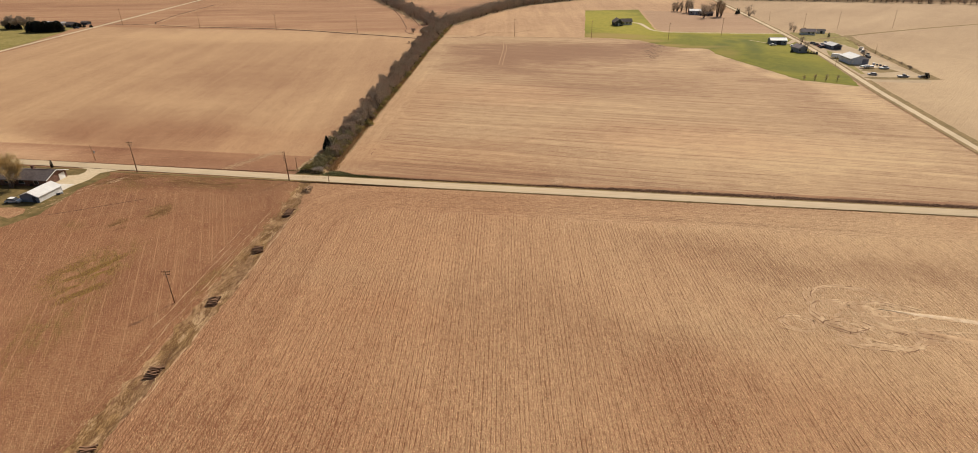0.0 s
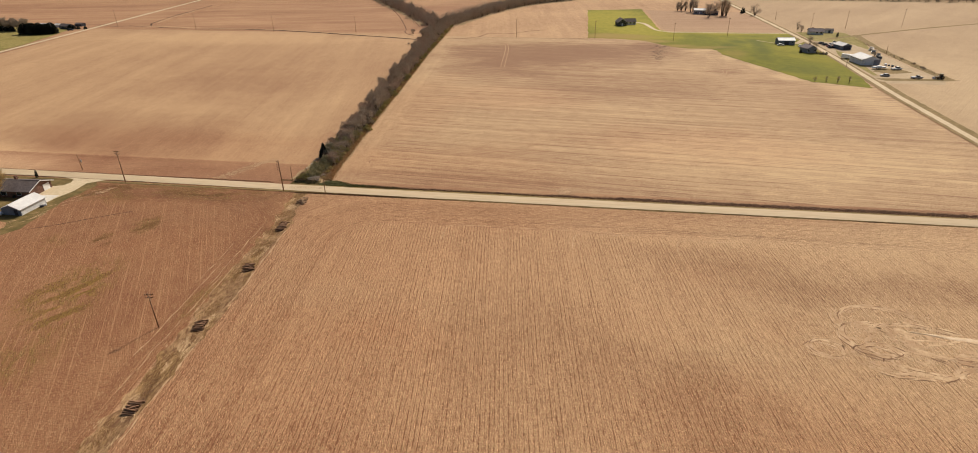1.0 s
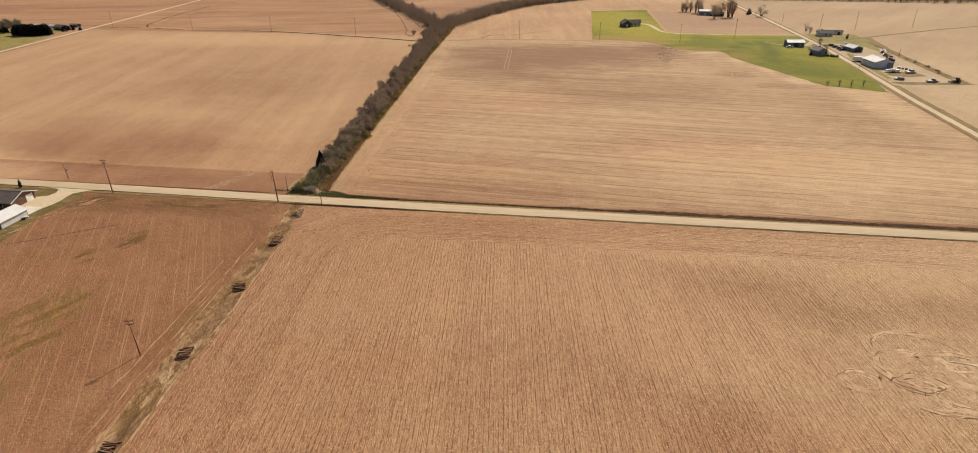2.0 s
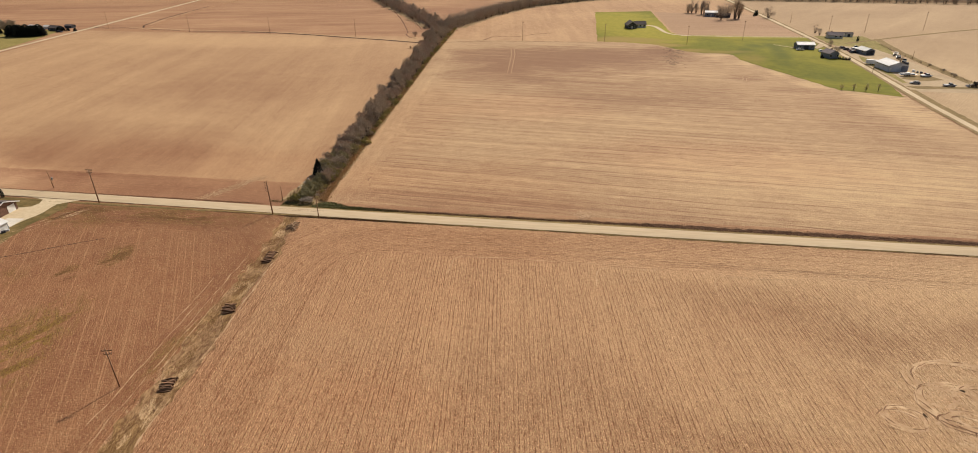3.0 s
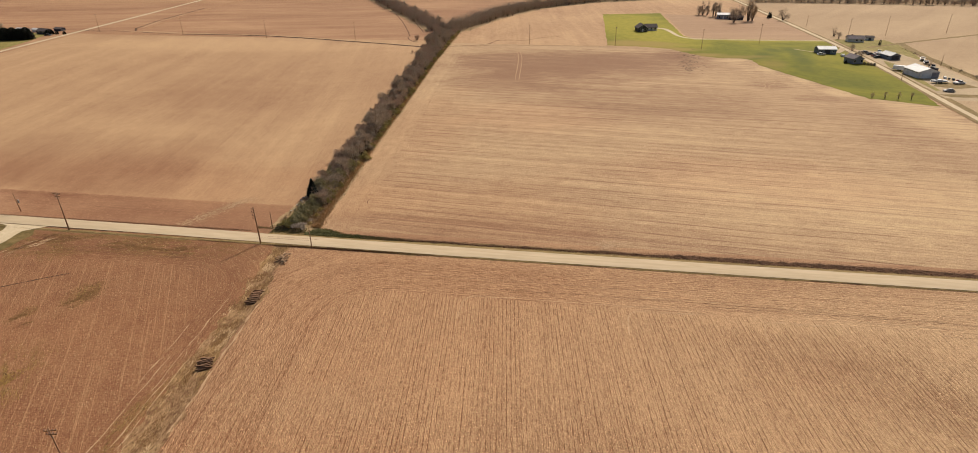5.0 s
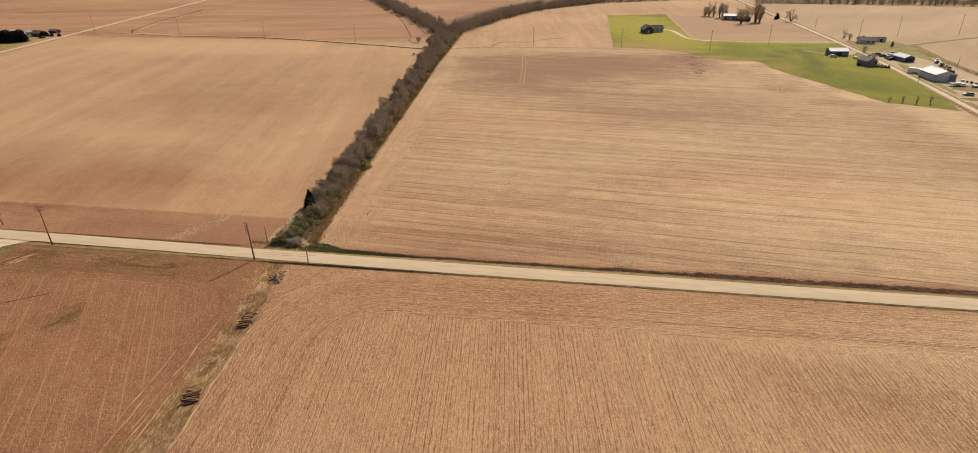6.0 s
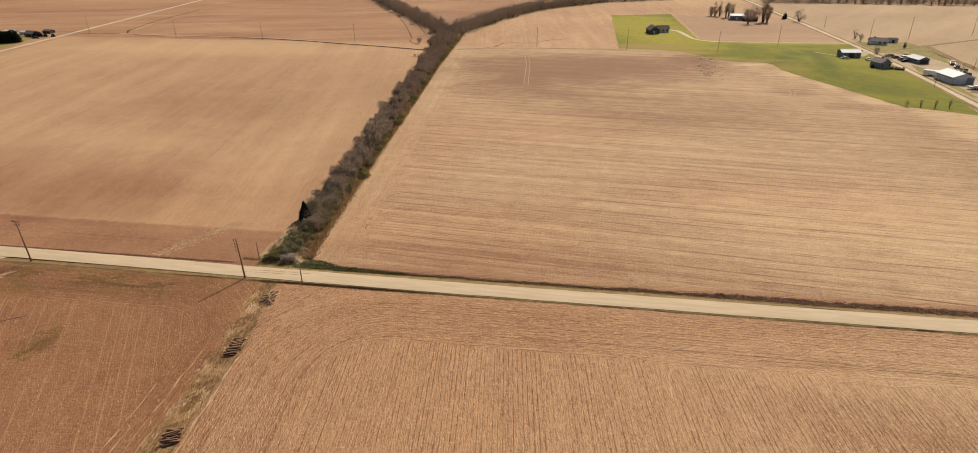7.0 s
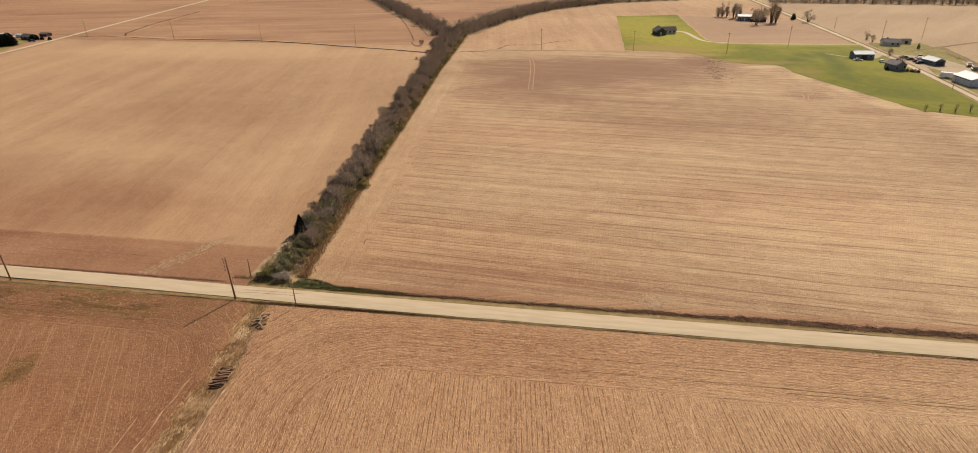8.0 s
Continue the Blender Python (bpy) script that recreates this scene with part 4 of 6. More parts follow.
M['green_mat'] = mottled("dark_green_weeds", (0.055, 0.056, 0.020), (0.12, 0.110, 0.040), 1.4, 0.95, 0.8, 0.12, 0.3, (0.045, 0.042, 0.016))
M['strip_blade'] = piece_mat("brown_straw_blades", (0.27, 0.160, 0.066), (0.55, 0.370, 0.175), 0.95)
M['weed_mat'] = mottled("matted_dead_weeds", (0.085, 0.042, 0.023), (0.19, 0.100, 0.056), 1.6, 0.95, 0.8, 0.15, 0.3, (0.07, 0.034, 0.019))
M['brown_weed'] = piece_mat("brown_weed_stems", (0.105, 0.050, 0.020), (0.25, 0.135, 0.052), 0.95)
M['mustard_weed'] = piece_mat("mustard_weed_shoots", (0.19, 0.108, 0.026), (0.36, 0.215, 0.060), 0.95)
M['bleached_straw'] = piece_mat("bleached_straw", (0.42, 0.265, 0.135), (0.64, 0.440, 0.245), 0.95)
M['weed'] = piece_mat("dead_weed_stems", (0.10, 0.052, 0.028), (0.30, 0.172, 0.098), 0.95)
M['undergrowth'] = piece_mat("tangled_undergrowth", (0.22, 0.15, 0.09), (0.44, 0.31, 0.19), 0.95)
M['green_weed'] = piece_mat("green_weed_blades", (0.09, 0.092, 0.030), (0.23, 0.205, 0.075), 0.95)
M['white_metal'] = mottled("white_metal_roof", (0.62, 0.60, 0.565), (0.72, 0.70, 0.66), 0.7, 0.5, 0.05, 0.01, 0.2, (0.55, 0.52, 0.48))
M['pale_siding'] = mottled("pale_blue_siding", (0.56, 0.59, 0.64), (0.64, 0.67, 0.72), 1.0, 0.6, 0.1, 0.01, 0.3)
M['slate_siding'] = mottled("slate_siding", (0.21, 0.22, 0.27), (0.28, 0.29, 0.335), 1.0, 0.7, 0.1, 0.01, 0.3)
M['blue_siding'] = mottled("blue_grey_siding", (0.16, 0.185, 0.225), (0.21, 0.235, 0.275), 1.0, 0.6, 0.1, 0.01, 0.3)
M['white_siding'] = mottled("white_siding", (0.68, 0.66, 0.62), (0.76, 0.74, 0.70), 1.0, 0.6, 0.1, 0.01, 0.3)
M['dark_siding'] = mottled("dark_slate_siding", (0.050, 0.052, 0.062), (0.085, 0.086, 0.098), 1.0, 0.7, 0.1, 0.01, 0.3)
M['brown_brick'] = mottled("brown_brick", (0.12, 0.065, 0.045), (0.20, 0.11, 0.08), 3.0, 0.9, 0.3, 0.01, 0.4)
M['dark_shingle'] = mottled("dark_shingles", (0.095, 0.075, 0.07), (0.16, 0.13, 0.12), 2.0, 0.9, 0.4, 0.03, 0.3)
M['grey_shingle'] = mottled("grey_violet_shingles", (0.20, 0.165, 0.16), (0.29, 0.24, 0.235), 2.0, 0.9, 0.4, 0.03, 0.3)
M['trim'] = mottled("white_trim", (0.72, 0.70, 0.66), (0.78, 0.76, 0.72), 2.0, 0.6, 0.05, 0.01, 0.4)
M['glass'], _nt, _b = base_mat("window_glass", 0.08)
_b.inputs["Base Color"].default_value = (0.02, 0.025, 0.03, 1)
_b.inputs["Specular IOR Level"].default_value = 0.6
M['rubber'] = mottled("tyre_rubber", (0.018, 0.018, 0.018), (0.03, 0.03, 0.03), 8, 0.8, 0.1, 0.01, 1.0)
M['steel'] = mottled("dull_steel", (0.30, 0.29, 0.28), (0.42, 0.40, 0.38), 3, 0.45, 0.05, 0.01, 0.6, metal=0.7)
M['insulator'] = mottled("brown_insulator", (0.13, 0.07, 0.05), (0.20, 0.12, 0.09), 8, 0.3, 0.0, 0.01, 1.0)
M['stone_straw'] = piece_mat("pale_clods", (0.22, 0.115, 0.06), (0.72, 0.50, 0.30), 0.95)
M['stone'] = piece_mat("pale_rubble", (0.26, 0.21, 0.16), (0.60, 0.52, 0.43), 0.9)


def paint(name, col):
    return mottled(name, col, tuple(c * 1.15 for c in col), 2.0, 0.35, 0.02, 0.005, 0.8)


M['paint_white'] = paint("white_car_paint", (0.70, 0.69, 0.67))
M['paint_dark'] = paint("dark_car_paint", (0.035, 0.036, 0.042))
M['paint_red'] = paint("dull_red_paint", (0.22, 0.055, 0.04))
M['paint_orange'] = paint("orange_machine_paint", (0.45, 0.20, 0.05))
M['paint_tan'] = paint("tan_machine_paint", (0.34, 0.22, 0.10))
M['paint_silver'] = paint("silver_car_paint", (0.36, 0.36, 0.37))


# ---- power poles ----
def utility_pole(x, y, h, label, arms=(), side_arms=0, transformer=False, rz=0.0, group="power poles", lean=(0, 0), name="utility_pole", rad=0.11):
    t = thing(name, x, y, label, "utility pole", group, rz)
    g = Geo().tube([(0, 0, -0.3), (lean[0] * 0.5, lean[1] * 0.5, h * 0.5), (lean[0], lean[1], h)], [rad * 1.15, rad, rad * 0.75], 8)
    part("pole", g, M['pole_wood'], t, smooth=True)
    for z, half in arms:
        a = part("crossarm", Geo().box(-half, -0.16, z - 0.07, half, -0.04, z + 0.07), M['pole_wood'], t)
        for u in (-half * 0.92, -half * 0.45, half * 0.45, half * 0.92):
            part("insulator", Geo().tube([(u, -0.1, z + 0.07), (u, -0.1, z + 0.17), (u, -0.1, z + 0.27)], [0.03, 0.075, 0.04], 6), M['insulator'], a)
        for s in (-1, 1):
            part("brace", Geo().tube([(0.08 * s, -0.13, z - 0.6), (half * 0.5 * s, -0.13, z - 0.04)], [0.025, 0.025], 4), M['steel'], t)
    for k in range(side_arms):
        z = h - 0.7 - 0.85 * k
        a = part("side_arm", Geo().box(-0.85, -0.06, z - 0.05, 0.05, 0.06, z + 0.06), M['pole_wood'], t)
        part("insulator", Geo().tube([(-0.78, 0, z + 0.05), (-0.78, 0, z + 0.2), (-0.78, 0, z + 0.36)], [0.05, 0.12, 0.06], 6), M['insulator'], a)
    if transformer:
        part("transformer", Geo().tube([(0.35, 0, h - 3.0), (0.35, 0, h - 2.95), (0.35, 0, h - 2.15), (0.35, 0, h - 2.05)], [0.18, 0.24, 0.24, 0.15], 8), M['steel'], t, "grey transformer can")
    return t


utility_pole(0, 0, 10.0, "tall dark wooden power pole with side insulators by the road", side_arms=4, lean=(-0.15, -0.1), rad=0.17)
utility_pole(-53.8, 0.3, 10.8, "tall dark wooden power pole with a crossarm by the road", arms=((10.3, 1.1), (9.5, 0.9)), lean=(-0.1, 0), rad=0.15)
utility_pole(13.9, -0.95, 5.8, "short dark wooden pole beside the road", lean=(-0.1, 0.1))
utility_pole(-1.1, 8.6, 4.6, "short thin wooden pole at the edge of the brush", lean=(0, 0.1))
utility_pole(-76.0, 8.8, 5.6, "leaning wooden service pole north of the road", lean=(-0.5, 0), transformer=True)
utility_pole(6.1, -70.6, 8.4, "wooden power pole with a double crossarm in the tilled field", arms=((7.9, 0.85), (7.2, 0.7)), lean=(-0.15, -0.05), rz=14)
for x, y, h in ((-290, 310, 12.5), (-214, 300, 12), (-146.3, 295, 12), (-79.4, 292.4, 12), (42.0, 288.6, 12.2), (97.7, 288.0, 12), (151.2, 284.4, 12), (191.5, 307.7, 12.5), (285.5, 350, 13), (331, 364, 13), (258.7, 343.6, 12)):
    utility_pole(x, y, h, "wooden power pole standing between far fields", arms=((h - 0.5, 0.5),), rz=5, rad=0.11)
utility_pole(236.0, 208, 6, "short wooden pole beside the gravel side road")
utility_pole(272.5, 247, 6, "short wooden pole at the back of the farmyard")
utility_pole(246, 392, 8, "wooden power pole beside the gravel side road")


# ---- piles of old railway ties ----
def tie_pile(x, y, label, layers, rows, mat, seed, loose=0.08, rz=0.0, gap=0.40):
    r = random.Random(seed)
    t = thing("railway_tie_pile", x, y, label, "tie pile", "piles of old railway ties", rz)
    me = None
    base = Geo().box(-1.3, -0.115, 0, 1.3, 0.115, 0.18, taper=0.012)
    for l in range(layers):
        n = rows - l
        for k in range(n):
            u = (k - (n - 1) / 2) * gap + r.uniform(-0.1, 0.1)
            if me is None:
                ob = part("tie", base, mat, t)
                me = ob.data
            else:
                ob = new("tie", me)
                ob.parent = t
            ob.matrix_local = pose(r.gauss(0, 0.16) * (1 + loose * 4), u, 0.02 + l * 0.19 + (r.uniform(0, 0.25) if loose > 0.3 else 0), r.gauss(0, 4 + 10 * loose), r.gauss(0, 2 + 22 * loose), r.gauss(6, 7) + r.gauss(0, 150 * loose)) @ Matrix.Diagonal((r.uniform(0.6, 0.95), r.uniform(0.8, 1.1), 1, 1))
    return t


tie_pile(10.4, -23.0, "long row of dark old railway ties on the grassed strip", 3, 13, M['tie_wood'], 1, 0.06, 8, 0.44)
tie_pile(12.3, -45.2, "pile of dark old railway ties on the grassed strip", 4, 9, M['tie_wood'], 2, 0.08, 20)
tie_pile(14.0, -68.7, "pile of dark old railway ties on the grassed strip", 4, 9, M['tie_wood'], 3, 0.06, 16)
tie_pile(16.0, -92.2, "pile of dark old railway ties on the grassed strip", 4, 9, M['tie_wood'], 4, 0.07, 12)
tie_pile(17.6, -111.5, "pile of dark old railway ties on the grassed strip", 4, 9, M['tie_wood'], 5, 0.07, 12)
tie_pile(9.2, -7.0, "jumbled heap of split pale and dark railway ties", 2, 11, M['grey_tie'], 6, 0.5, 20, 0.42)


# ---- bushes and trees ----
def branch(g, r, p, d, length, rad, depth, tips, up=0.0):
    n = 3
    pts, radii = [Vector(p)], [rad]
    for k in range(n):
        d = (d + Vector((r.gauss(0, .16), r.gauss(0, .16), r.gauss(0.05, .1)))).normalized()
        pts.append(pts[-1] + d * length / n)
        radii.append(rad * (1 - 0.6 * (k + 1) / n))
    g.tube(pts, radii, 5 if depth > 1 else 4, cap=False)
    tips.append((pts[-1], d, depth))
    if depth > 0:
        for k in range(r.choice((2, 3, 3)) if depth > 1 else 3):
            i = r.choice((1, 2, 3))
            a = r.uniform(0, 2 * math.pi)
            side = (d.orthogonal().normalized() * math.cos(a) + d.cross(d.orthogonal().normalized()) * math.sin(a))
            branch(g, r, pts[i], (d * 0.75 + side * r.uniform(0.5, 0.95) * (1 - 0.45 * up) + Vector((0, 0, 0.2 + 0.7 * up))).normalized(), length * r.uniform(0.55, 0.78), radii[i] * 0.62, depth - 1, tips, up)


def twigs_at(g, r, tips, per, length, width):
    for p, d, depth in tips:
        for k in range(per):
            q = p + Vector((r.gauss(0, .2), r.gauss(0, .2), r.gauss(0, .2))) * length
            e = q + (d + Vector((r.gauss(0, .6), r.gauss(0, .6), r.gauss(0.15, .45)))).normalized() * length * r.uniform(0.5, 1.2)
            g.sliver(q, e, width * r.uniform(0.7, 1.4), Vector((r.gauss(0, 1), r.gauss(0, 1), r.gauss(0, 1))))


def bare_tree(name, x, y, h, label, seed, twig, group="", per=9, depth=3, stems=1, spread=0.25, width=0.05, up=0.0):
    r = random.Random(seed)
    t = thing(name, x, y, label, "tree", group)
    g, tips = Geo(), []
    for s in range(stems):
        a = r.uniform(0, 2 * math.pi)
        off = Vector((math.cos(a), math.sin(a), 0)) * (0.25 * (stems > 1))
        branch(g, r, off + Vector((0, 0, -0.1)), Vector((math.cos(a) * spread, math.sin(a) * spread, 1)).normalized(), h * (0.42 - 0.06 * up), h * 0.02 + 0.02, depth, tips, up)
    part("trunk", g, M['bark'], t, smooth=True)
    c = Geo()
    twigs_at(c, r, tips, per, h * 0.15, width)
    part("crown", c, twig, t)
    return t


def evergreen(name, x, y, h, rad, label, seed, group="", n=1100, column=False, dome=False):
    r = random.Random(seed)
    t = thing(name, x, y, label, "evergreen", group)
    part("trunk", Geo().tube([(0, 0, -0.1), (0, 0, h * 0.5), (0, 0, h * 0.96)], [0.14, 0.09, 0.02], 6), M['bark'], t)
    c = Geo()
    for k in range(n):
        u = r.random() ** (0.8 if column else 1.1)
        a = r.uniform(0, 2 * math.pi)
        lobe = 1 + 0.18 * math.sin(3 * a + u * 9) + 0.12 * r.gauss(0, 1)
        prof = (min(1, (1 - u) * 2.2) ** 0.6 if column else (1 - u) ** 0.9) * lobe
        if dome:
            prof = math.sqrt(max(0.0, 1 - u * u)) * (1 + 0.06 * r.gauss(0, 1))
        rr = rad * prof * r.uniform(0.55, 1.0)
        p = Vector((math.cos(a) * rr * 0.6, math.sin(a) * rr * 0.6, h * (0.06 + 0.92 * u)))
        e = p + Vector((math.cos(a), math.sin(a), r.uniform(-0.35, 0.45))) * (0.22 * rad + 0.25) * (1.15 - 0.85 * u)
        c.sliver(p, e, (0.28 + 0.1 * rad) * (1.1 - 0.8 * u), Vector((r.gauss(0, 1), r.gauss(0, 1), r.gauss(0, 1))))
    part("crown", c, M['needle'], t)
    return t


def strew(name, spots, mat, label, h, w, category="grass", tall=1.0):
    """Many upright blades, joined into one."""
    r = random.Random(hash_seed(name))
    g = Geo()
    for x, y in spots:
        z = ground_z(x, y)
        hh = h * r.uniform(0.4, 1.2)
        g.sliver((x, y, z - 0.02), (x + r.gauss(0, .35) * hh, y + r.gauss(0, .35) * hh, z + hh * tall), w * r.uniform(.6, 1.5), Vector((r.gauss(0, 1), r.gauss(0, 1), 0.1)))
    ob = mesh_ob(name, g.v, g.f, mat, label, category, "stuff")
    return ob


def hash_seed(s):
    return sum((i + 1) * ord(c) for i, c in enumerate(s))


# the brush belt: one of each kind, then copies
def clump(name, x, y, h, rad, label, seed, mat, group, n=2200, length=0.7, width=0.045, lumps=8, stems=6, low=0.15, category="shrub"):
    """A many-stemmed bush or small tree whose twigs or leaves gather in uneven, rounded masses with gaps between."""
    r = random.Random(seed)
    t = thing(name, x, y, label, category, group)
    g, c = Geo(), Geo()
    cores = []
    for k in range(lumps):
        a, q = 2.4 * k + r.gauss(0, .3), math.sqrt((k + 0.5) / lumps)
        z = h * r.uniform(low + 0.2, 0.86 - 0.38 * q)
        cores.append((Vector((math.cos(a) * rad * q * 0.85, math.sin(a) * rad * q * 0.85, z)), rad * r.uniform(0.30, 0.55), h * r.uniform(0.13, 0.24)))
    for k in range(stems):
        p, rr, hh = cores[k % lumps]
        b = Vector((p.x * 0.18 + r.gauss(0, .08), p.y * 0.18 + r.gauss(0, .08), -0.1))
        mid = b.lerp(p, 0.55) + Vector((r.gauss(0, .12), r.gauss(0, .12), 0.1 * h))
        g.tube([b, mid, p + Vector((0, 0, hh))], [0.018 * h + 0.01, 0.012 * h, 0.01], 4, cap=False)
    for k in range(n):
        p, rr, hh = cores[r.randrange(lumps)]
        d = Vector((r.gauss(0, 1), r.gauss(0, 1), r.gauss(0.25, 1))).normalized()
        q = p + Vector((d.x * rr, d.y * rr, d.z * hh)) * r.uniform(0.35, 1.05)
        q.z = max(q.z, 0.05)
        e = q + (d * 0.7 + Vector((r.gauss(0, .45), r.gauss(0, .45), r.gauss(0.55, .35)))).normalized() * length * r.uniform(0.4, 1.2)
        c.sliver(q, e, width * r.uniform(0.7, 1.4), Vector((r.gauss(0, 1), r.gauss(0, 1), r.gauss(0, 1))))
    part("trunk", g, M['bark'], t)
    part("crown", c, mat, t)
    return t


rb = random.Random(11)
TREES, BUSHES = "brush belt trees", "brush belt bushes"
protos = [
    clump("bare_tree", -8, 128, 7.6, 2.5, "bare grey-brown tree in the brush belt", 21, M['twig'], TREES, 3000, 0.85, 0.05, 9, 7, 0.2, "tree"),
    clump("bare_tree", -6, 140, 6.6, 2.3, "bare purple-brown tree in the brush belt", 22, M['twig_red'], TREES, 2800, 0.8, 0.05, 8, 6, 0.2, "tree"),
    clump("bare_tree", -9, 152, 8.4, 2.3, "tall bare grey-brown tree in the brush belt", 23, M['twig'], TREES, 2800, 0.9, 0.05, 8, 5, 0.3, "tree"),
    clump("bare_tree", -7, 164, 5.8, 2.4, "low spreading bare tree in the brush belt", 24, M['twig_red'], TREES, 2800, 0.75, 0.045, 9, 7, 0.1, "tree"),
]
bushes = [
    clump("thicket_bush", -2, 60, 4.4, 2.0, "leafless grey-brown thicket bush in the brush belt", 31, M['twig'], BUSHES, 2400, 0.6, 0.04, 8, 8),
    clump("thicket_bush", 1, 66, 5.0, 1.9, "leafless purple-brown thicket bush in the brush belt", 32, M['twig_red'], BUSHES, 2400, 0.6, 0.04, 7, 8),
    clump("thicket_bush", 4, 72, 3.2, 1.8, "low leafless brown thicket bush in the brush belt", 33, M['twig'], BUSHES, 2000, 0.5, 0.04, 7, 8, 0.05),
    clump("thicket_bush", 3, 56, 3.0, 1.7, "olive-green budding bush at the edge of the brush", 34, M['olive'], BUSHES, 2600, 0.26, 0.13, 8, 8, 0.0),
    clump("thicket_bush", 2, 50, 3.8, 1.9, "grey-olive bush coming into leaf in the brush", 35, M['grey_olive'], BUSHES, 2800, 0.28, 0.12, 8, 8, 0.05),
    clump("thicket_bush", 7, 62, 1.7, 1.2, "low yellow-green bush on the sunny foot of the brush", 36, M['yellow_shoot'], BUSHES, 1500, 0.24, 0.12, 6, 6, 0.0),
    clump("thicket_bush", 6.4, 9.4, 2.0, 1.5, "pale grey leafless bush beside the road", 37, M['pale_twig'], BUSHES, 1500, 0.42, 0.05, 6, 8, 0.0),
]


def plant(kind, x, y, s):
    return copy_thing(kind, at(x, y, rb.uniform(0, 360), s))


for y in steps(25, 340, 2.7):
    a, b = along(CREEK_W, y), along(CREEK_E, y) - 2.3 - 1.8 * (1 - sm(34, 70, y))
    tall = sm(40, 85, y)
    n = 3 if y < 60 else 2
    for k in range(n):
        x = a + (b - a) * (k + rb.uniform(0.15, 0.85)) / n
        yy = y + rb.uniform(-1.2, 1.2)
        if abs(yy - 29.0) < 4.5 and x < 4.2:
            x = 4.2 + 0.4 * (x - 1.0)
        if rb.random() < 0.62 * tall:
            plant(rb.choice(protos), x, yy, rb.uniform(0.7, 1.08))
        elif rb.random() < 0.62 * (1 - 0.6 * tall):
            plant(bushes[rb.choice((3, 4, 4))], x, yy, rb.uniform(0.75, 1.2))
        else:
            plant(rb.choice(bushes[:3]), x, yy, rb.uniform(0.75, 1.15))
# low bushes along the sunny foot, with bare gaps of grass between
for y in steps(26, 338, 3.4):
    b = along(CREEK_E, y)
    u = noise.noise((y * 0.11, 2.2, 0))
    if u > -0.25:
        plant(bushes[5 if rb.random() < 0.62 else 3], b - rb.uniform(1.0, 2.4) - 1.6 * (1 - sm(34, 60, y)), y + rb.uniform(-1.2, 1.2), rb.uniform(0.45, 1.0) * (1.0 if y > 60 else 0.72))
for arm, n in ((NE_ARM, 92), (NW_ARM, 80)):
    for k in range(n):
        y = arm[0][0] - 6 + (arm[-1][0] - arm[0][0]) * (k / n) * (0.96 if arm is NE_ARM else 0.8)
        plant(rb.choice(protos[:3]), along(arm, y) + rb.uniform(-7, 7), y + rb.uniform(-6, 6), rb.uniform(0.85, 1.2))
        if k % 3 == 0:
            plant(rb.choice(bushes[:3]), along(arm, y) + rb.uniform(-8, 8), y + rb.uniform(-7, 7), rb.uniform(0.9, 1.4))
# green and grey growth, where the belt meets the road
for x, y, s in ((0.4, 9.4, .4), (1.8, 9.4, .65), (3.1, 9.8, .75), (1.4, 11.4, .6), (2.6, 12.0, .8), (2.0, 14.2, .65), (1.6, 16.6, .5)):
    plant(bushes[3], x, y, s)
for x, y, s in ((4.2, 11.2, .8), (3.8, 14.0, .95), (5.4, 13.4, .8), (2.8, 16.8, .9), (4.8, 17.0, .9), (3.4, 19.8, .95), (2.0, 20.6, .8), (5.4, 20.4, .75), (2.6, 23.4, .8), (4.6, 23.6, .8)):
    plant(bushes[4], x, y, s)
for x, y, s in ((4.8, 9.0, .8), (5.6, 10.8, .7), (7.4, 9.2, .45), (6.4, 15.4, .6)):
    plant(bushes[6], x, y, s)
for x, y, s in ((7.0, 18.4, .6), (6.8, 22.0, .7), (7.4, 12.8, .5)):
    plant(bushes[5], x, y, s)
evergreen("cedar", 0.9, 30.4, 5.8, 2.2, "dark pointed cedar at the edge of the brush", 41, n=2600)
# lone bushes at the ends of the far ditches
for x, y, s in ((-36.5, 297, .75), (-27.5, 250.5, .35), (-41, 349, .5)):
    plant(protos[3], x, y, s)


def thicket(name, spots, mat, label, h0, h1, w):
    """Many leaning stems and twigs, joined into one."""
    r = random.Random(hash_seed(name))
    g = Geo()
    for x, y in spots:
        z = ground_z(x, y)
        h = r.uniform(h0, h1)
        lx, ly = r.gauss(0, .22) * h, r.gauss(0, .22) * h
        p0, p1 = Vector((x, y, z - 0.05)), Vector((x + lx, y + ly, z + h))
        g.sliver(p0, p1, w * 1.5, Vector((r.gauss(0, 1), r.gauss(0, 1), 0.1)))
        for k in range(2):
            q = p0.lerp(p1, r.uniform(0.3, 0.9))
            g.sliver(q, q + Vector((r.gauss(0, .35) * h, r.gauss(0, .35) * h, r.uniform(0.05, 0.35) * h)), w, Vector((r.gauss(0, 1), r.gauss(0, 1), 0.1)))
    return mesh_ob(name, g.v, g.f, mat, label, "brush", "stuff")


def by_arm(arm, half):
    def f(r):
        y = r.uniform(arm[0][0] - 8, arm[-1][0])
        return along(arm, y) + r.gauss(0, half), y + r.gauss(0, half * 0.6)
    return f


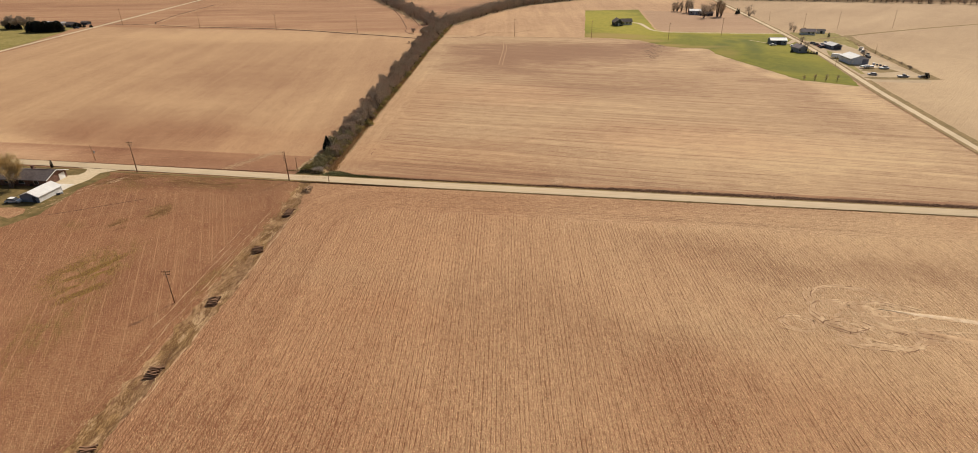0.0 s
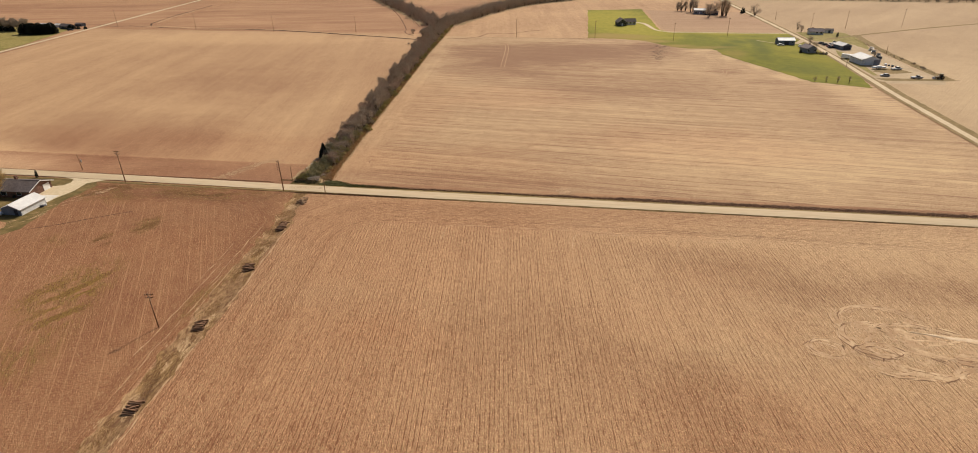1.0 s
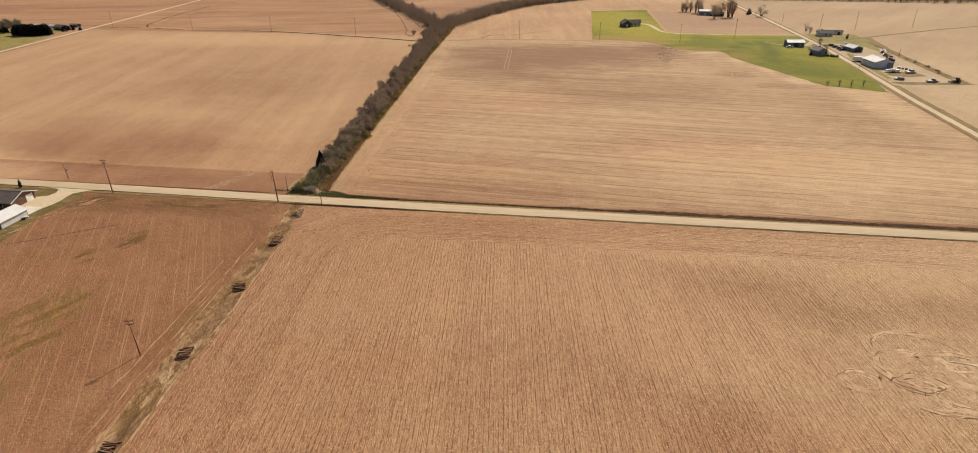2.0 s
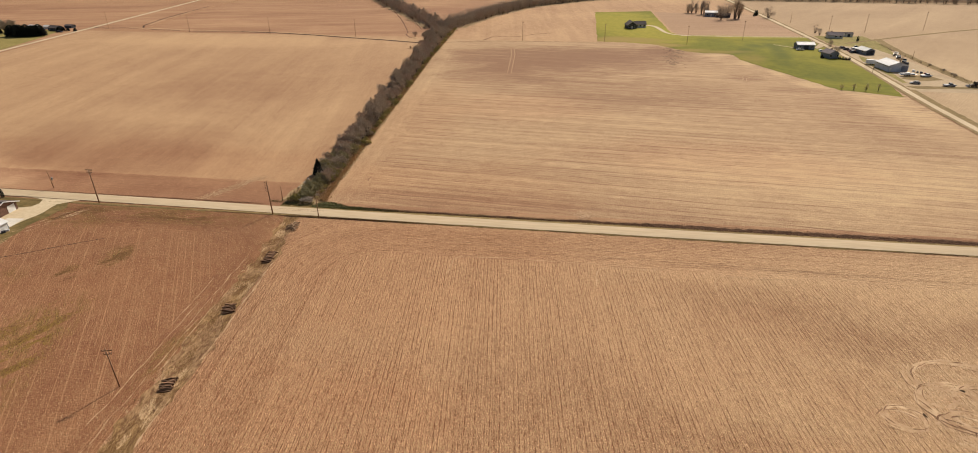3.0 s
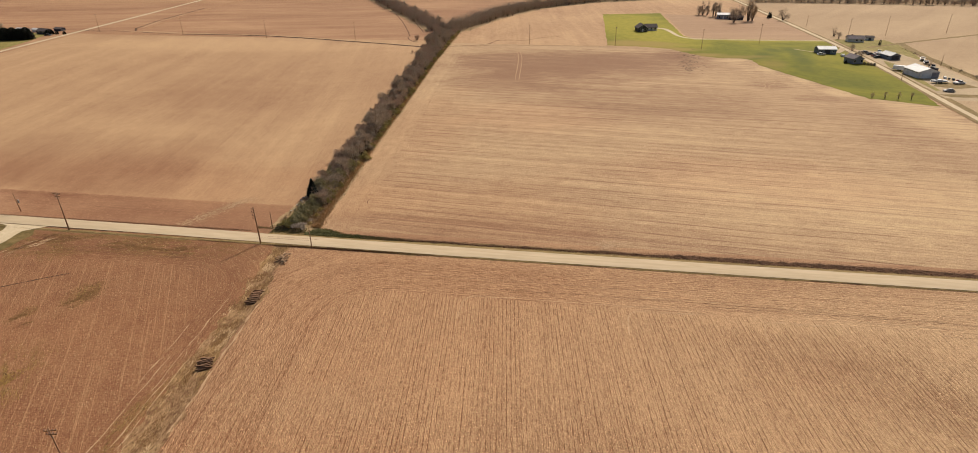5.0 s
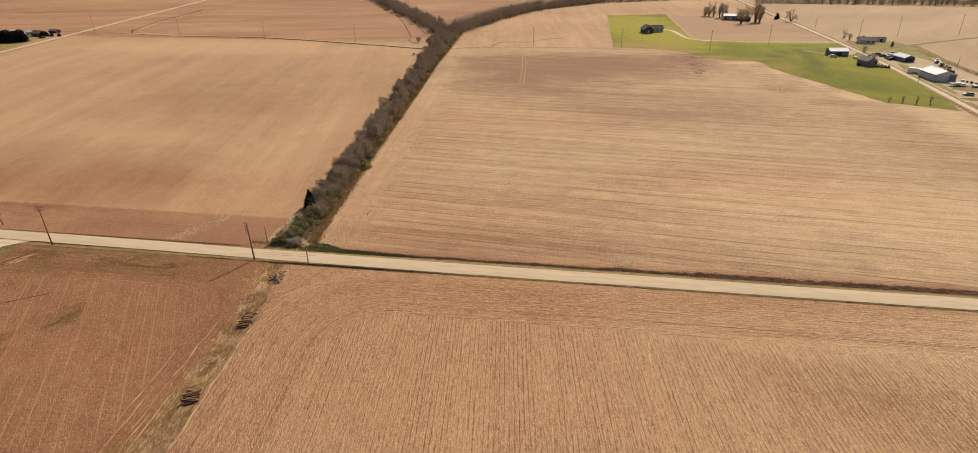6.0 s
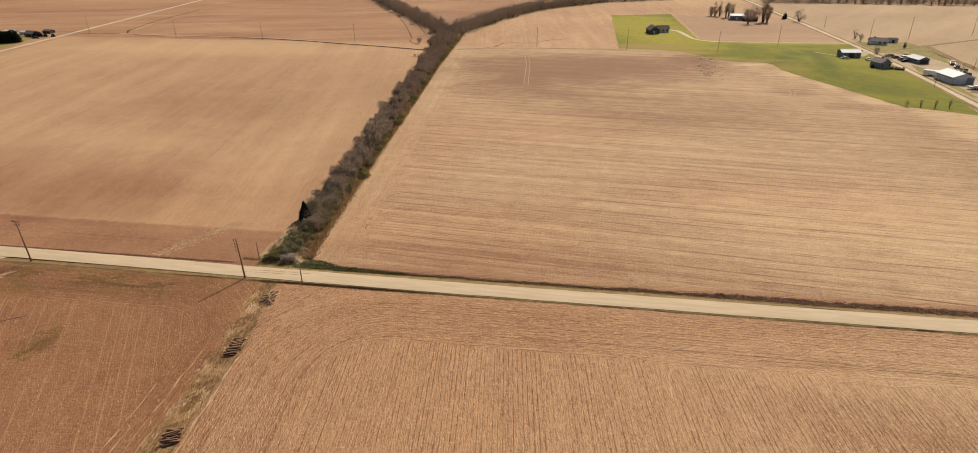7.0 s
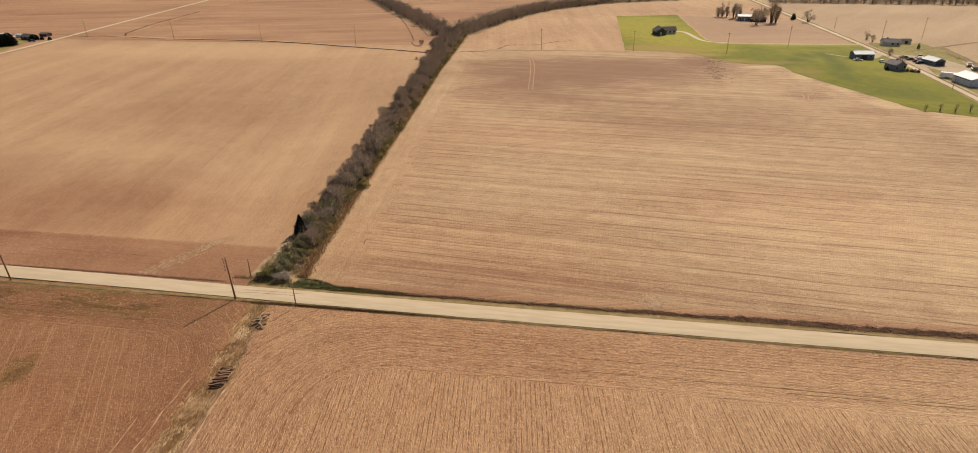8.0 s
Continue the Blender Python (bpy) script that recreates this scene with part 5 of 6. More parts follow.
rq = random.Random(71)
thicket("brush_thicket", [(lambda y: (rq.uniform(along(CREEK_W, y) + 1.0, along(CREEK_E, y) - 2.6), y))(26 + 314 * rq.random()) for _ in range(6500)], M['twig'], "grey-brown leafless brush filling the belt", 1.8, 5.0, 0.05)
thicket("brush_thicket_east", [by_arm(NE_ARM, 4.0)(rq) for _ in range(6500)], M['twig'], "grey-brown leafless woods along the far belt", 4.0, 10.0, 0.11)
thicket("brush_thicket_west", [by_arm(NW_ARM, 4.0)(rq) for _ in range(6500)], M['twig_red'], "grey-brown leafless woods along the far belt", 3.5, 8.5, 0.11)
thicket("far_woods", [(rq.uniform(240, 640), 556 + rq.gauss(0, 5)) for _ in range(4500)], M['twig'], "dark leafless woods along the far field", 4.0, 9.0, 0.16)

# rubble beside the belt
rs = random.Random(9)


def rubble(name, x, y, s, label):
    g = Geo()
    bmx = bmesh.new()
    bmesh.ops.create_icosphere(bmx, subdivisions=1, radius=s)
    for v in bmx.verts:
        v.co = Vector((v.co.x * 1.3, v.co.y, v.co.z * 0.6)) * rs.uniform(0.75, 1.2)
    g.add([v.co.copy() for v in bmx.verts], [[v.index for v in f.verts] for f in bmx.faces])
    bmx.free()
    ob = mesh_ob(name, g.v, g.f, M['stone'], label, "rock")
    ob.matrix_basis = pose(x, y, ground_z(x, y) + s * 0.3, 0, 0, rs.uniform(0, 180))
    return tagged(ob, group="rubble by the brush")


for x, y, s in ((-0.9, 26.2, .32), (-0.2, 25.2, .28), (-0.6, 23.0, .5), (0.2, 22.2, .38), (-1.0, 28.2, .42), (-0.4, 20.4, .26), (-0.7, 19.2, .3), (-1.6, 27.2, .22)):
    rubble("rock", x, y, s, "pale broken rubble stone beside the brush")


def scatter(n, f, seed):
    r = random.Random(seed)
    return [f(r) for _ in range(n)]


def in_strip(r):
    y = -r.random() ** 1.0 * 118 - 1
    return along(DITCH, y) + r.gauss(0, 0.5) * dw(y), y


strew("dry_grass", scatter(3000, in_strip, 3), M['strip_blade'], "dry straw grass on the old railway strip", 0.3, 0.08)
strew("green_grass", scatter(500, lambda r: (lambda y: (along(DITCH, y) + r.gauss(-0.6, 0.5) * dw(y), y))(-16 - 60 * r.random()), 13), M['green_weed'], "olive grass tufts on the old railway strip", 0.25, 0.1)
def weed_bank(name, x0, x1, lo, hi, h, mat, label):
    """A low lumpy mass of flattened dead weeds with ragged rims."""
    verts, faces, n = [], [], 7
    xs = steps(x0, x1, 0.45)
    for x in xs:
        a = lo(x) + 0.45 * noise.noise((x * 0.5, 0, 1)) + 0.35 * noise.noise((x * 0.12, 0, 2))
        b = hi(x) + 0.5 * noise.noise((x * 0.6, 0, 5)) + 0.5 * noise.noise((x * 0.1, 0, 6))
        for k in range(n + 1):
            u = k / n
            y = a + (b - a) * u
            lump = 0.55 + 0.45 * noise.noise((x * 0.9, y * 1.4, 3)) + 0.35 * noise.noise((x * 2.2, y * 2.6, 8))
            verts.append((x, y, ground_z(x, y) - 0.06 + h * max(0.0, lump) * math.sin(math.pi * u) ** 0.6 + 0.01))
    for i in range(len(xs) - 1):
        for k in range(n):
            q = i * (n + 1) + k
            faces.append((q, q + n + 1, q + n + 2, q + 1))
    return mesh_ob(name, verts, faces, mat, label, "weeds", "stuff")


def matted(name, spots, mat, label, length, w, lift):
    """Dead stems lying every way on the bank, joined into one."""
    r = random.Random(hash_seed(name))
    g = Geo()
    for x, y in spots:
        a = r.uniform(0, 2 * math.pi)
        z = ground_z(x, y) + lift * r.uniform(0.3, 1.0)
        L = length * r.uniform(0.4, 1.3)
        g.sliver((x, y, z), (x + L * math.cos(a), y + L * math.sin(a), z + L * r.uniform(-0.1, 0.55)), w * r.uniform(.6, 1.5), Vector((r.gauss(0, 1), r.gauss(0, 1), r.gauss(0, 1))))
    return mesh_ob(name, g.v, g.f, mat, label, "weeds", "stuff")


band_lo = lambda x: 6.15 + 0.3 * sm(22, 40, x) - 0.4 * sm(70, 130, x)
band_hi = lambda x: 7.3 + 1.2 * sm(34, 20, x) + 0.7 * sm(60, 120, x)
weed_bank("weed_bank", 30, 226, band_lo, band_hi, 0.34, M['weed_mat'], "low dark brown mass of dead weeds in the roadside ditch")
matted("matted_weeds", scatter(15000, lambda r: (lambda x: (x, band_lo(x) + (band_hi(x) - band_lo(x)) * r.random() + r.gauss(0, 0.12)))(24 + 202 * r.random()), 4), M['weed'], "dark dead weed stems in the roadside ditch", 0.32, 0.07, 0.30)
matted("matted_straw", scatter(2600, lambda r: (lambda x: (x, band_lo(x) - 0.15 + r.gauss(0, 0.22)))(60 + 166 * r.random()), 14), M['dry_grass'], "pale flattened straw at the foot of the weeds", 0.35, 0.08, 0.12)
strew("roadside_weeds_west", scatter(9000, lambda r: (r.uniform(-200, -2), 6.1 + r.gauss(0, 0.25)), 5), M['weed'], "low dark dead weeds along the roadside", 0.22, 0.1, "weeds")
green_lo = lambda x: 6.1 + 0.2 * sm(12, 30, x)
green_hi = lambda x: 7.4 + 2.0 * sm(8, 12, x) * sm(20, 13, x) + 0.4 * sm(34, 16, x)
weed_bank("green_bank", 8.5, 34, green_lo, green_hi, 0.3, M['green_mat'], "dark green weedy bank in the roadside ditch")
strew("roadside_green", scatter(5200, lambda r: (lambda x: (x, green_lo(x) + (green_hi(x) - green_lo(x)) * r.random() + r.gauss(0, 0.1)))(8.5 + 24 * r.random() + abs(r.gauss(0, 3))), 6), M['green_weed'], "dark green weeds in the roadside ditch", 0.34, 0.10, "weeds")
strew("corner_green", scatter(1800, lambda r: (r.uniform(-5, 8.5), 7.6 + r.gauss(0, 0.8)), 16), M['green_weed'], "green weeds where the brush meets the road", 0.26, 0.12, "weeds")
# added dark blades imitate the shaded south slope of the road, thinner farther along
strew("bank_weeds", scatter(7000, lambda r: (r.uniform(1, 30) + abs(r.gauss(0, 10)), -0.6 + r.gauss(0, 0.25)), 7), M['weed'], "dark blades standing in for the shaded side of the road bank", 0.2, 0.11, "weeds")
strew("bank_weeds_far", scatter(14000, lambda r: (r.uniform(-110, 225), -0.65 + r.gauss(0, 0.18)), 8), M['weed'], "thin dark blades standing in for the shade line at the road edge", 0.14, 0.1, "weeds")
strew("brush_grass", scatter(16000, lambda r: (lambda y: (along(CREEK_E, y) - 1.3 + r.gauss(0, 0.75), y))(10 + 320 * r.random() ** 1.5), 9), M['dry_grass'], "dry yellow grass along the brush belt", 0.6, 0.13)
strew("brush_undergrowth", scatter(20000, lambda r: (lambda y: (r.uniform(along(CREEK_W, y), along(CREEK_E, y) - 2.0), y))(12 + 326 * r.random() ** 1.2), 10), M['undergrowth'], "dark tangled undergrowth in the brush belt", 1.3, 0.08, "undergrowth")
strew("yard_bank_weeds", scatter(900, lambda r: (275 + r.gauss(0, 1.3), r.uniform(180, 300)), 12), M['weed'], "dark weeds on the farmyard bank", 0.35, 0.3, "weeds")

# a few dark low cedars inside the belt
belt_cedar = evergreen("cedar", 1.8, 77.0, 3.4, 1.6, "low dark cedar inside the brush belt", 43, "belt cedars", 700, True)
for y in (41, 66, 92, 121, 155, 204, 262):
    copy_thing(belt_cedar, at(along(CREEK_E, y) - rb.uniform(2.6, 4.4), y, rb.uniform(0, 360), rb.uniform(0.5, 0.85)))


def stubble(name, n, spot_at, turn, mat, label, length, width, seed):
    """Loose straw and stalks lying along the rows of a field, joined into one."""
    r = random.Random(seed)
    g = Geo()
    dx, dy = -math.sin(radians(turn)), math.cos(radians(turn))
    for _ in range(n):
        x, y = spot_at(r)
        L = length * r.uniform(0.5, 1.4)
        a = r.gauss(0, 0.35)
        ex, ey = dx * math.cos(a) - dy * math.sin(a), dx * math.sin(a) + dy * math.cos(a)
        z = ground_z(x, y)
        g.sliver((x, y, z + 0.02), (x + ex * L, y + ey * L, z + r.uniform(0.03, 0.12)), width * r.uniform(0.6, 1.4), Vector((0, 0, 1)))
    return mesh_ob(name, g.v, g.f, mat, label, "stubble", "stuff")


def in_near_field(r):
    y = -18 - 132 * r.random()
    row = math.floor(r.uniform(0, 140 if y < -60 else 190) / 0.8) * 0.8 + r.gauss(0, 0.22)
    return east_edge(y) + (16.0 if y > -40 else 4.0) + row, y


def in_west_field(r):
    y = -2 - 120 * r.random()
    return west_edge(y) - 0.6 - 62 * r.random() ** 1.3, y


stubble("corn_stubble", 70000, in_near_field, 7, M['dry_grass'], "pale broken corn stalks lying along the field rows", 0.42, 0.09, 61)
stubble("field_straw", 9000, in_west_field, 30, M['dry_grass'], "thin pale straw on the tilled field", 0.40, 0.08, 62)



stubble("crossing_track", 700, lambda r: (lambda u: (-26.0 + 9.5 * u + r.gauss(0, 1.3), 6.8 + 19 * u))(r.random()), -30, M['pale_track'], "pale wheel track crossing the headland", 0.8, 0.17, 64)


def in_patches(patches, turn, cut):
    """Places within uneven weedy patches of land, streaked along the rows."""
    c, d = math.cos(math.radians(turn)), math.sin(math.radians(turn))

    def place_one(r):
        for _ in range(40):
            cx, cy, a, b = r.choice(patches)
            x, y = cx + r.gauss(0, 0.5) * a, cy + r.gauss(0, 0.5) * b
            u, v = x * c + y * d, y * c - x * d
            if noise.noise((u * 0.42, v * 0.10, 3.1)) + 0.5 * noise.noise((u * 1.3, v * 0.4, 8.0)) > cut:
                break
        return x, y
    return place_one


WEEDY = [(-27, -29, 3.4, 5.5), (-32, -37.5, 2.4, 2.6), (-20, -58, 3.4, 7.5), (-19.5, -64, 4.2, 8), (-17.5, -69, 4.0, 6), (-25, -62, 6, 9)]
stubble("field_weeds", 2600, in_patches(WEEDY, -30, 0.12), 30, M['brown_weed'], "dark dead weeds in streaks on the tilled field", 0.55, 0.16, 66)
stubble("field_shoots", 2600, in_patches(WEEDY[2:], -30, 0.0), 30, M['mustard_weed'], "yellow-olive weed shoots in streaks on the tilled field", 0.45, 0.14, 67)
stubble("headland_weeds", 1800, in_patches([(-52, -5, 12, 5), (-34, -5, 16, 4.5), (-20, -6, 12, 4)], 90, 0.15), 92, M['brown_weed'], "dark weeds in streaks along the headland", 0.55, 0.15, 68)
on_strip = lambda m, w: (lambda r: (lambda y: (along(DITCH, y) + (m + r.gauss(0, w)) * dw(y), y))(-3 - 118 * r.random()))
clumpy = lambda f, k, cut: (lambda r: next((p for p in (f(r) for _ in range(40)) if noise.noise((p[0] * 0.55, p[1] * 0.22, k)) > cut), f(r)))
stubble("strip_weeds", 2600, clumpy(on_strip(-0.35, 0.5), 4.4, 0.16), 7, M['brown_weed'], "dark brown weed stems matted on the railway strip", 0.6, 0.13, 69)
stubble("strip_straw", 1300, clumpy(on_strip(-0.1, 0.55), 9.7, 0.24), 9, M['bleached_straw'], "bleached straw lying in streaks on the railway strip", 0.75, 0.13, 70)
stubble("field_edge_debris", 260, lambda r: (86 + r.gauss(0, 1.3), 9.8 + r.gauss(0, 1.4)), 40, M['stone_straw'], "pale clods and debris strewn at the field edge", 0.5, 0.24, 63)


# ---- buildings ----
def gable_building(name, x, y, w, l, wall, ridge, label, category, walls, roof, rz=0.0, over=0.4, wins=(), doors=(), chimney=None, trim=None, group="", gable=None):
    """A gabled building; the ridge runs along its own y. wins, doors: (side, offset, sill, width, height, material)."""
    t = thing(name, x, y, label, category, group, rz)
    a, b, k = w / 2, l / 2, 0.2
    part("wall", Geo().box(-a, -b + k, -0.2, -a + k, b - k, wall), walls, t)
    part("wall", Geo().box(a - k, -b + k, -0.2, a, b - k, wall), walls, t)
    for s in (-1, 1):
        pent = [(-a, -0.2), (a, -0.2), (a, wall), (0, ridge - 0.06), (-a, wall)]
        part("wall", Geo().prism(pent, s * b - (k if s > 0 else 0), s * b + (k if s < 0 else 0)), gable or walls, t)
    sl = (ridge - wall) / a
    for s in (-1, 1):
        e = a + over
        g = Geo().prism([(0, ridge), (s * e, wall - sl * over), (s * e, wall - sl * over + 0.16), (0, ridge + 0.16)][::s], -b - over, b + over)
        part("roof_slope", g, roof, t)
    part("ridge_cap", Geo().box(-0.16, -b - over, ridge + 0.10, 0.16, b + over, ridge + 0.21, taper=0.05), roof, t)
    if trim:
        for s in (-1, 1):
            for q in (-1, 1):
                e = a + over
                yy = q * (b + over)
                g = Geo().prism([(0, ridge - 0.02), (s * e, wall - sl * over - 0.02), (s * e, wall - sl * over + 0.2), (0, ridge + 0.2)][::s], min(yy, yy + q * 0.06), max(yy, yy + q * 0.06))
                part("bargeboard", g, trim, t, "white bargeboard")

    def panel(side, u, z0, ww, hh, d0, d1):
        if side in "sn":
            s = -1 if side == "s" else 1
            return Geo().box(u - ww / 2, min(s * (b + d0), s * (b + d1)), z0, u + ww / 2, max(s * (b + d0), s * (b + d1)), z0 + hh)
        s = -1 if side == "w" else 1
        return Geo().box(min(s * (a + d0), s * (a + d1)), u - ww / 2, z0, max(s * (a + d0), s * (a + d1)), u + ww / 2, z0 + hh)

    for side, u, z0, ww, hh in wins:
        wdw = part("window", panel(side, u, z0 - 0.08, ww + 0.16, hh + 0.16, -0.02, 0.03), M['trim'], t, "white framed window")
        part("pane", panel(side, u, z0, ww, hh, 0.034, 0.05), M['glass'], wdw)
    for side, u, z0, ww, hh, mat in doors:
        d = part("door", panel(side, u, z0, ww, hh, -0.02, 0.05), mat, t)
        part("door_handle", panel(side, u + ww * 0.36, z0 + 1.0, 0.12, 0.12, 0.054, 0.12), M['steel'], d)
    if chimney:
        cx, cy, h = chimney
        part("chimney", Geo().box(cx - 0.35, cy - 0.35, wall, cx + 0.35, cy + 0.35, ridge + h).box(cx - 0.42, cy - 0.42, ridge + h, cx + 0.42, cy + 0.42, ridge + h + 0.12), M['brown_brick'], t, "brick chimney")
    return t


# homestead by the road
# the garage's blue-grey gable colour carries the shade on its south end
gable_building("garage", -69.2, -22.3, 6.2, 8.8, 1.9, 3.1, "white metal-roofed garage, its gable ends coloured blue-grey for shade", "garage", M['white_siding'], M['white_metal'], 0, 0.3,
    doors=(("s", 1.6, 0, 1.1, 1.9, M['dark_siding']), ("n", 0, 0, 3.6, 2.0, M['trim'])), gable=M['blue_siding'])
gable_building("house", -84.4, -11.3, 8.8, 21.0, 2.3, 3.9, "low brown brick house with a dark shingle roof", "house", M['brown_brick'], M['dark_shingle'], 93, 0.6,
    wins=(("w", -7, 0.8, 1.4, 1.1), ("w", -2, 0.8, 1.8, 1.2), ("w", 3, 0.9, 1.4, 1.2), ("e", 4, 0.9, 1.4, 1.2), ("e", -4, 0.9, 1.4, 1.2)), doors=(("s", 2.3, 0, 2.5, 2.1, M['trim']), ("w", 6.5, 0, 1.0, 2.1, M['trim'])), chimney=(1.5, -2, 0.6), trim=M['trim'])
# house on the lawn
gable_building("house", 119.0, 353.5, 7.0, 8.2, 2.8, 5.3, "dark slate-sided house with a steep dark roof on the lawn", "house", M['dark_siding'], M['dark_shingle'], 12, 0.5,
    wins=(("s", -2.1, 0.9, 1.2, 1.3), ("s", 2.1, 0.9, 1.2, 1.3), ("s", 0, 3.3, 0.9, 1.1)), doors=(("s", 0, 0, 1.1, 2.1, M['trim']),), trim=M['trim'])
gable_building("house_wing", 126.0, 358.5, 6.2, 8.4, 2.6, 4.4, "dark shingled house wing with pale walls and windows", "house wing", M['white_siding'], M['dark_shingle'], 100, 0.5,
    wins=(("w", -2.8, 0.9, 1.2, 1.2), ("w", 0, 0.9, 1.2, 1.2), ("w", 2.8, 0.9, 1.2, 1.2)), doors=(("s", 0, 0, 3.6, 2.2, M['trim']),))
# barn, house and sheds at the side road
gable_building("barn", 221.6, 275.6, 6.2, 10.5, 2.9, 4.2, "blue-grey barn with a white metal roof on the lawn", "barn", M['blue_siding'], M['white_metal'], 94, 0.3,
    wins=(("w", -3.5, 1.2, 1.0, 0.8), ("w", 3.5, 1.2, 1.0, 0.8)), doors=(("w", 0, 0, 3.0, 2.7, M['dark_siding']),))
gable_building("house", 227.6, 248.0, 6.4, 7.2, 2.9, 4.5, "slate-grey house with a dull shingle roof by the side road", "house", M['slate_siding'], M['grey_shingle'], 20, 0.4,
    wins=(("s", -2.2, 1.0, 1.2, 1.3), ("s", 2.2, 1.0, 1.2, 1.3), ("e", -2, 1.0, 1.2, 1.3), ("e", 2, 1.0, 1.2, 1.3)), doors=(("e", 0, 0, 1.0, 2.1, M['trim']),), chimney=(1.2, 1.0, 0.5))
gable_building("machine_shed", 249.6, 219.2, 10.6, 12.5, 3.2, 4.9, "large pale blue-grey machine shed with a white metal roof", "shed", M['pale_siding'], M['white_metal'], 8, 0.3,
    wins=tuple(("w", v, 2.6, 1.2, 0.6) for v in (-4.6, -2.8, -1.0, 1.0, 2.8, 4.6)), doors=(("s", 3.2, 0, 3.4, 3.0, M['slate_siding']), ("s", -4.0, 0, 1.0, 2.1, M['trim'])))
gable_building("garage", 253.6, 265.0, 6.4, 8.6, 2.4, 3.7, "grey garage with a pale metal roof beside the yard", "garage", M['blue_siding'], M['white_metal'], 16, 0.4,
    wins=(("w", -2, 1.2, 1.0, 0.8),), doors=(("s", 0, 0, 4.6, 2.3, M['dark_siding']),))
gable_building("farmhouse", 255.5, 323.0, 6.2, 9.5, 2.2, 3.8, "low grey farmhouse with a grey-violet shingle roof", "house", M['white_siding'], M['grey_shingle'], 84, 0.5,
    wins=(("w", -3.2, 0.8, 1.2, 1.0), ("w", -0.4, 0.8, 1.2, 1.0)), doors=(("w", 2, 0, 1.0, 2.1, M['trim']),), chimney=(0.8, 2.0, 0.6))
gable_building("garden_shed", 266.8, 329.5, 3.6, 5.2, 2.0, 2.8, "small white shed with a dark low roof", "shed", M['white_siding'], M['dark_shingle'], 84, 0.3, doors=(("w", 0, 0, 1.6, 2.0, M['dark_siding']),))
# far farmstead among bare trees
gable_building("farmhouse", 191.0, 428.0, 7.0, 9.5, 3.4, 4.5, "dark farmhouse with a sunlit white metal roof among bare trees", "house", M['slate_siding'], M['white_metal'], 84, 0.4,
    wins=(("w", -3, 1.0, 1.2, 1.2), ("w", 3, 1.0, 1.2, 1.2)), doors=(("w", 0, 0, 1.0, 2.1, M['trim']),))
gable_building("farm_shed", 200.0, 421.5, 4.0, 11.0, 2.2, 3.2, "low dark shed in front of the far farmhouse", "shed", M['dark_siding'], M['dark_shingle'], 84, 0.3)
# farmyard beyond the west road
gable_building("farmhouse", -324.0, 295.5, 6.0, 9.0, 2.2, 3.6, "low dark farmhouse behind evergreens", "house", M['dark_siding'], M['dark_shingle'], 80, 0.4, wins=(("w", -2.5, 1, 1.2, 1.2), ("w", 2.5, 1, 1.2, 1.2)))
gable_building("farm_shed", -350.0, 303.5, 5.0, 9.0, 1.8, 2.6, "low white metal-roofed shed behind evergreens", "shed", M['white_siding'], M['white_metal'], 84, 0.3)
gable_building("farm_shed", -338.0, 303.0, 3.6, 5.0, 1.8, 2.5, "small white shed behind evergreens", "shed", M['white_siding'], M['white_metal'], 80, 0.3)
gable_building("barn", -323.5, 309.5, 4.4, 6.6, 1.7, 2.4, "small dark barn beside the gravel road", "barn", M['dark_siding'], M['dark_shingle'], 85, 0.3, doors=(("w", 0, 0, 2.2, 1.9, M['dark_siding']),))


# ---- vehicles and yard things ----
def vehicle(name, x, y, rz, label, body, kind="car", group="parked vehicles"):
    t = thing(name, x, y, label, "car" if kind == "car" else kind, group, rz)
    L, W = (4.5, 1.8) if kind == "car" else (5.4, 1.95)
    h = L / 2
    if kind == "car":
        low = [(-h, 0.35), (h, 0.35), (h, 0.72), (h - 0.9, 0.92), (-h + 0.35, 0.95), (-h, 0.75)]
        top = [(-h + 0.35, 0.93), (h - 1.1, 0.92), (h - 1.9, 1.42), (-h + 0.95, 1.45)]
    else:
        low = [(-h, 0.45), (h, 0.45), (h, 0.95), (h - 1.2, 1.1), (-h, 1.05)]
        top = [(-0.3, 1.08), (h - 1.35, 1.08), (h - 1.95, 1.75), (0.0, 1.78)]
    g = Geo().prism(low, -W / 2, W / 2)
    part("body", g, body, t)
    c = part("cabin", Geo().prism(top, -W / 2 + 0.14, W / 2 - 0.14), M['glass'], t, "dark glazed cabin")
    z = top[2][1]
    part("roof_panel", Geo().box(top[3][0], -W / 2 + 0.13, z - 0.01, top[2][0], W / 2 - 0.13, z + 0.05, taper=0.04), body, c)
    for sx in (-1, 1):
        for sy in (-1, 1):
            cx, cy = sx * (h - 0.85), sy * (W / 2 - 0.1)
            wheel = part("wheel", Geo().tube([(cx, cy - 0.11, 0.33), (cx, cy + 0.11, 0.33)], [0.33, 0.33], 12), M['rubber'], t)
            part("rim", Geo().tube([(cx, cy + sy * 0.10, 0.33), (cx, cy + sy * 0.125, 0.33)], [0.19, 0.17], 8), M['steel'], wheel)
    for sy in (-1, 1):
        part("headlight", Geo().box(h - 0.02, sy * W * 0.36 - 0.16, 0.6, h + 0.03, sy * W * 0.36 + 0.16, 0.74), M['trim'], t)
    return t


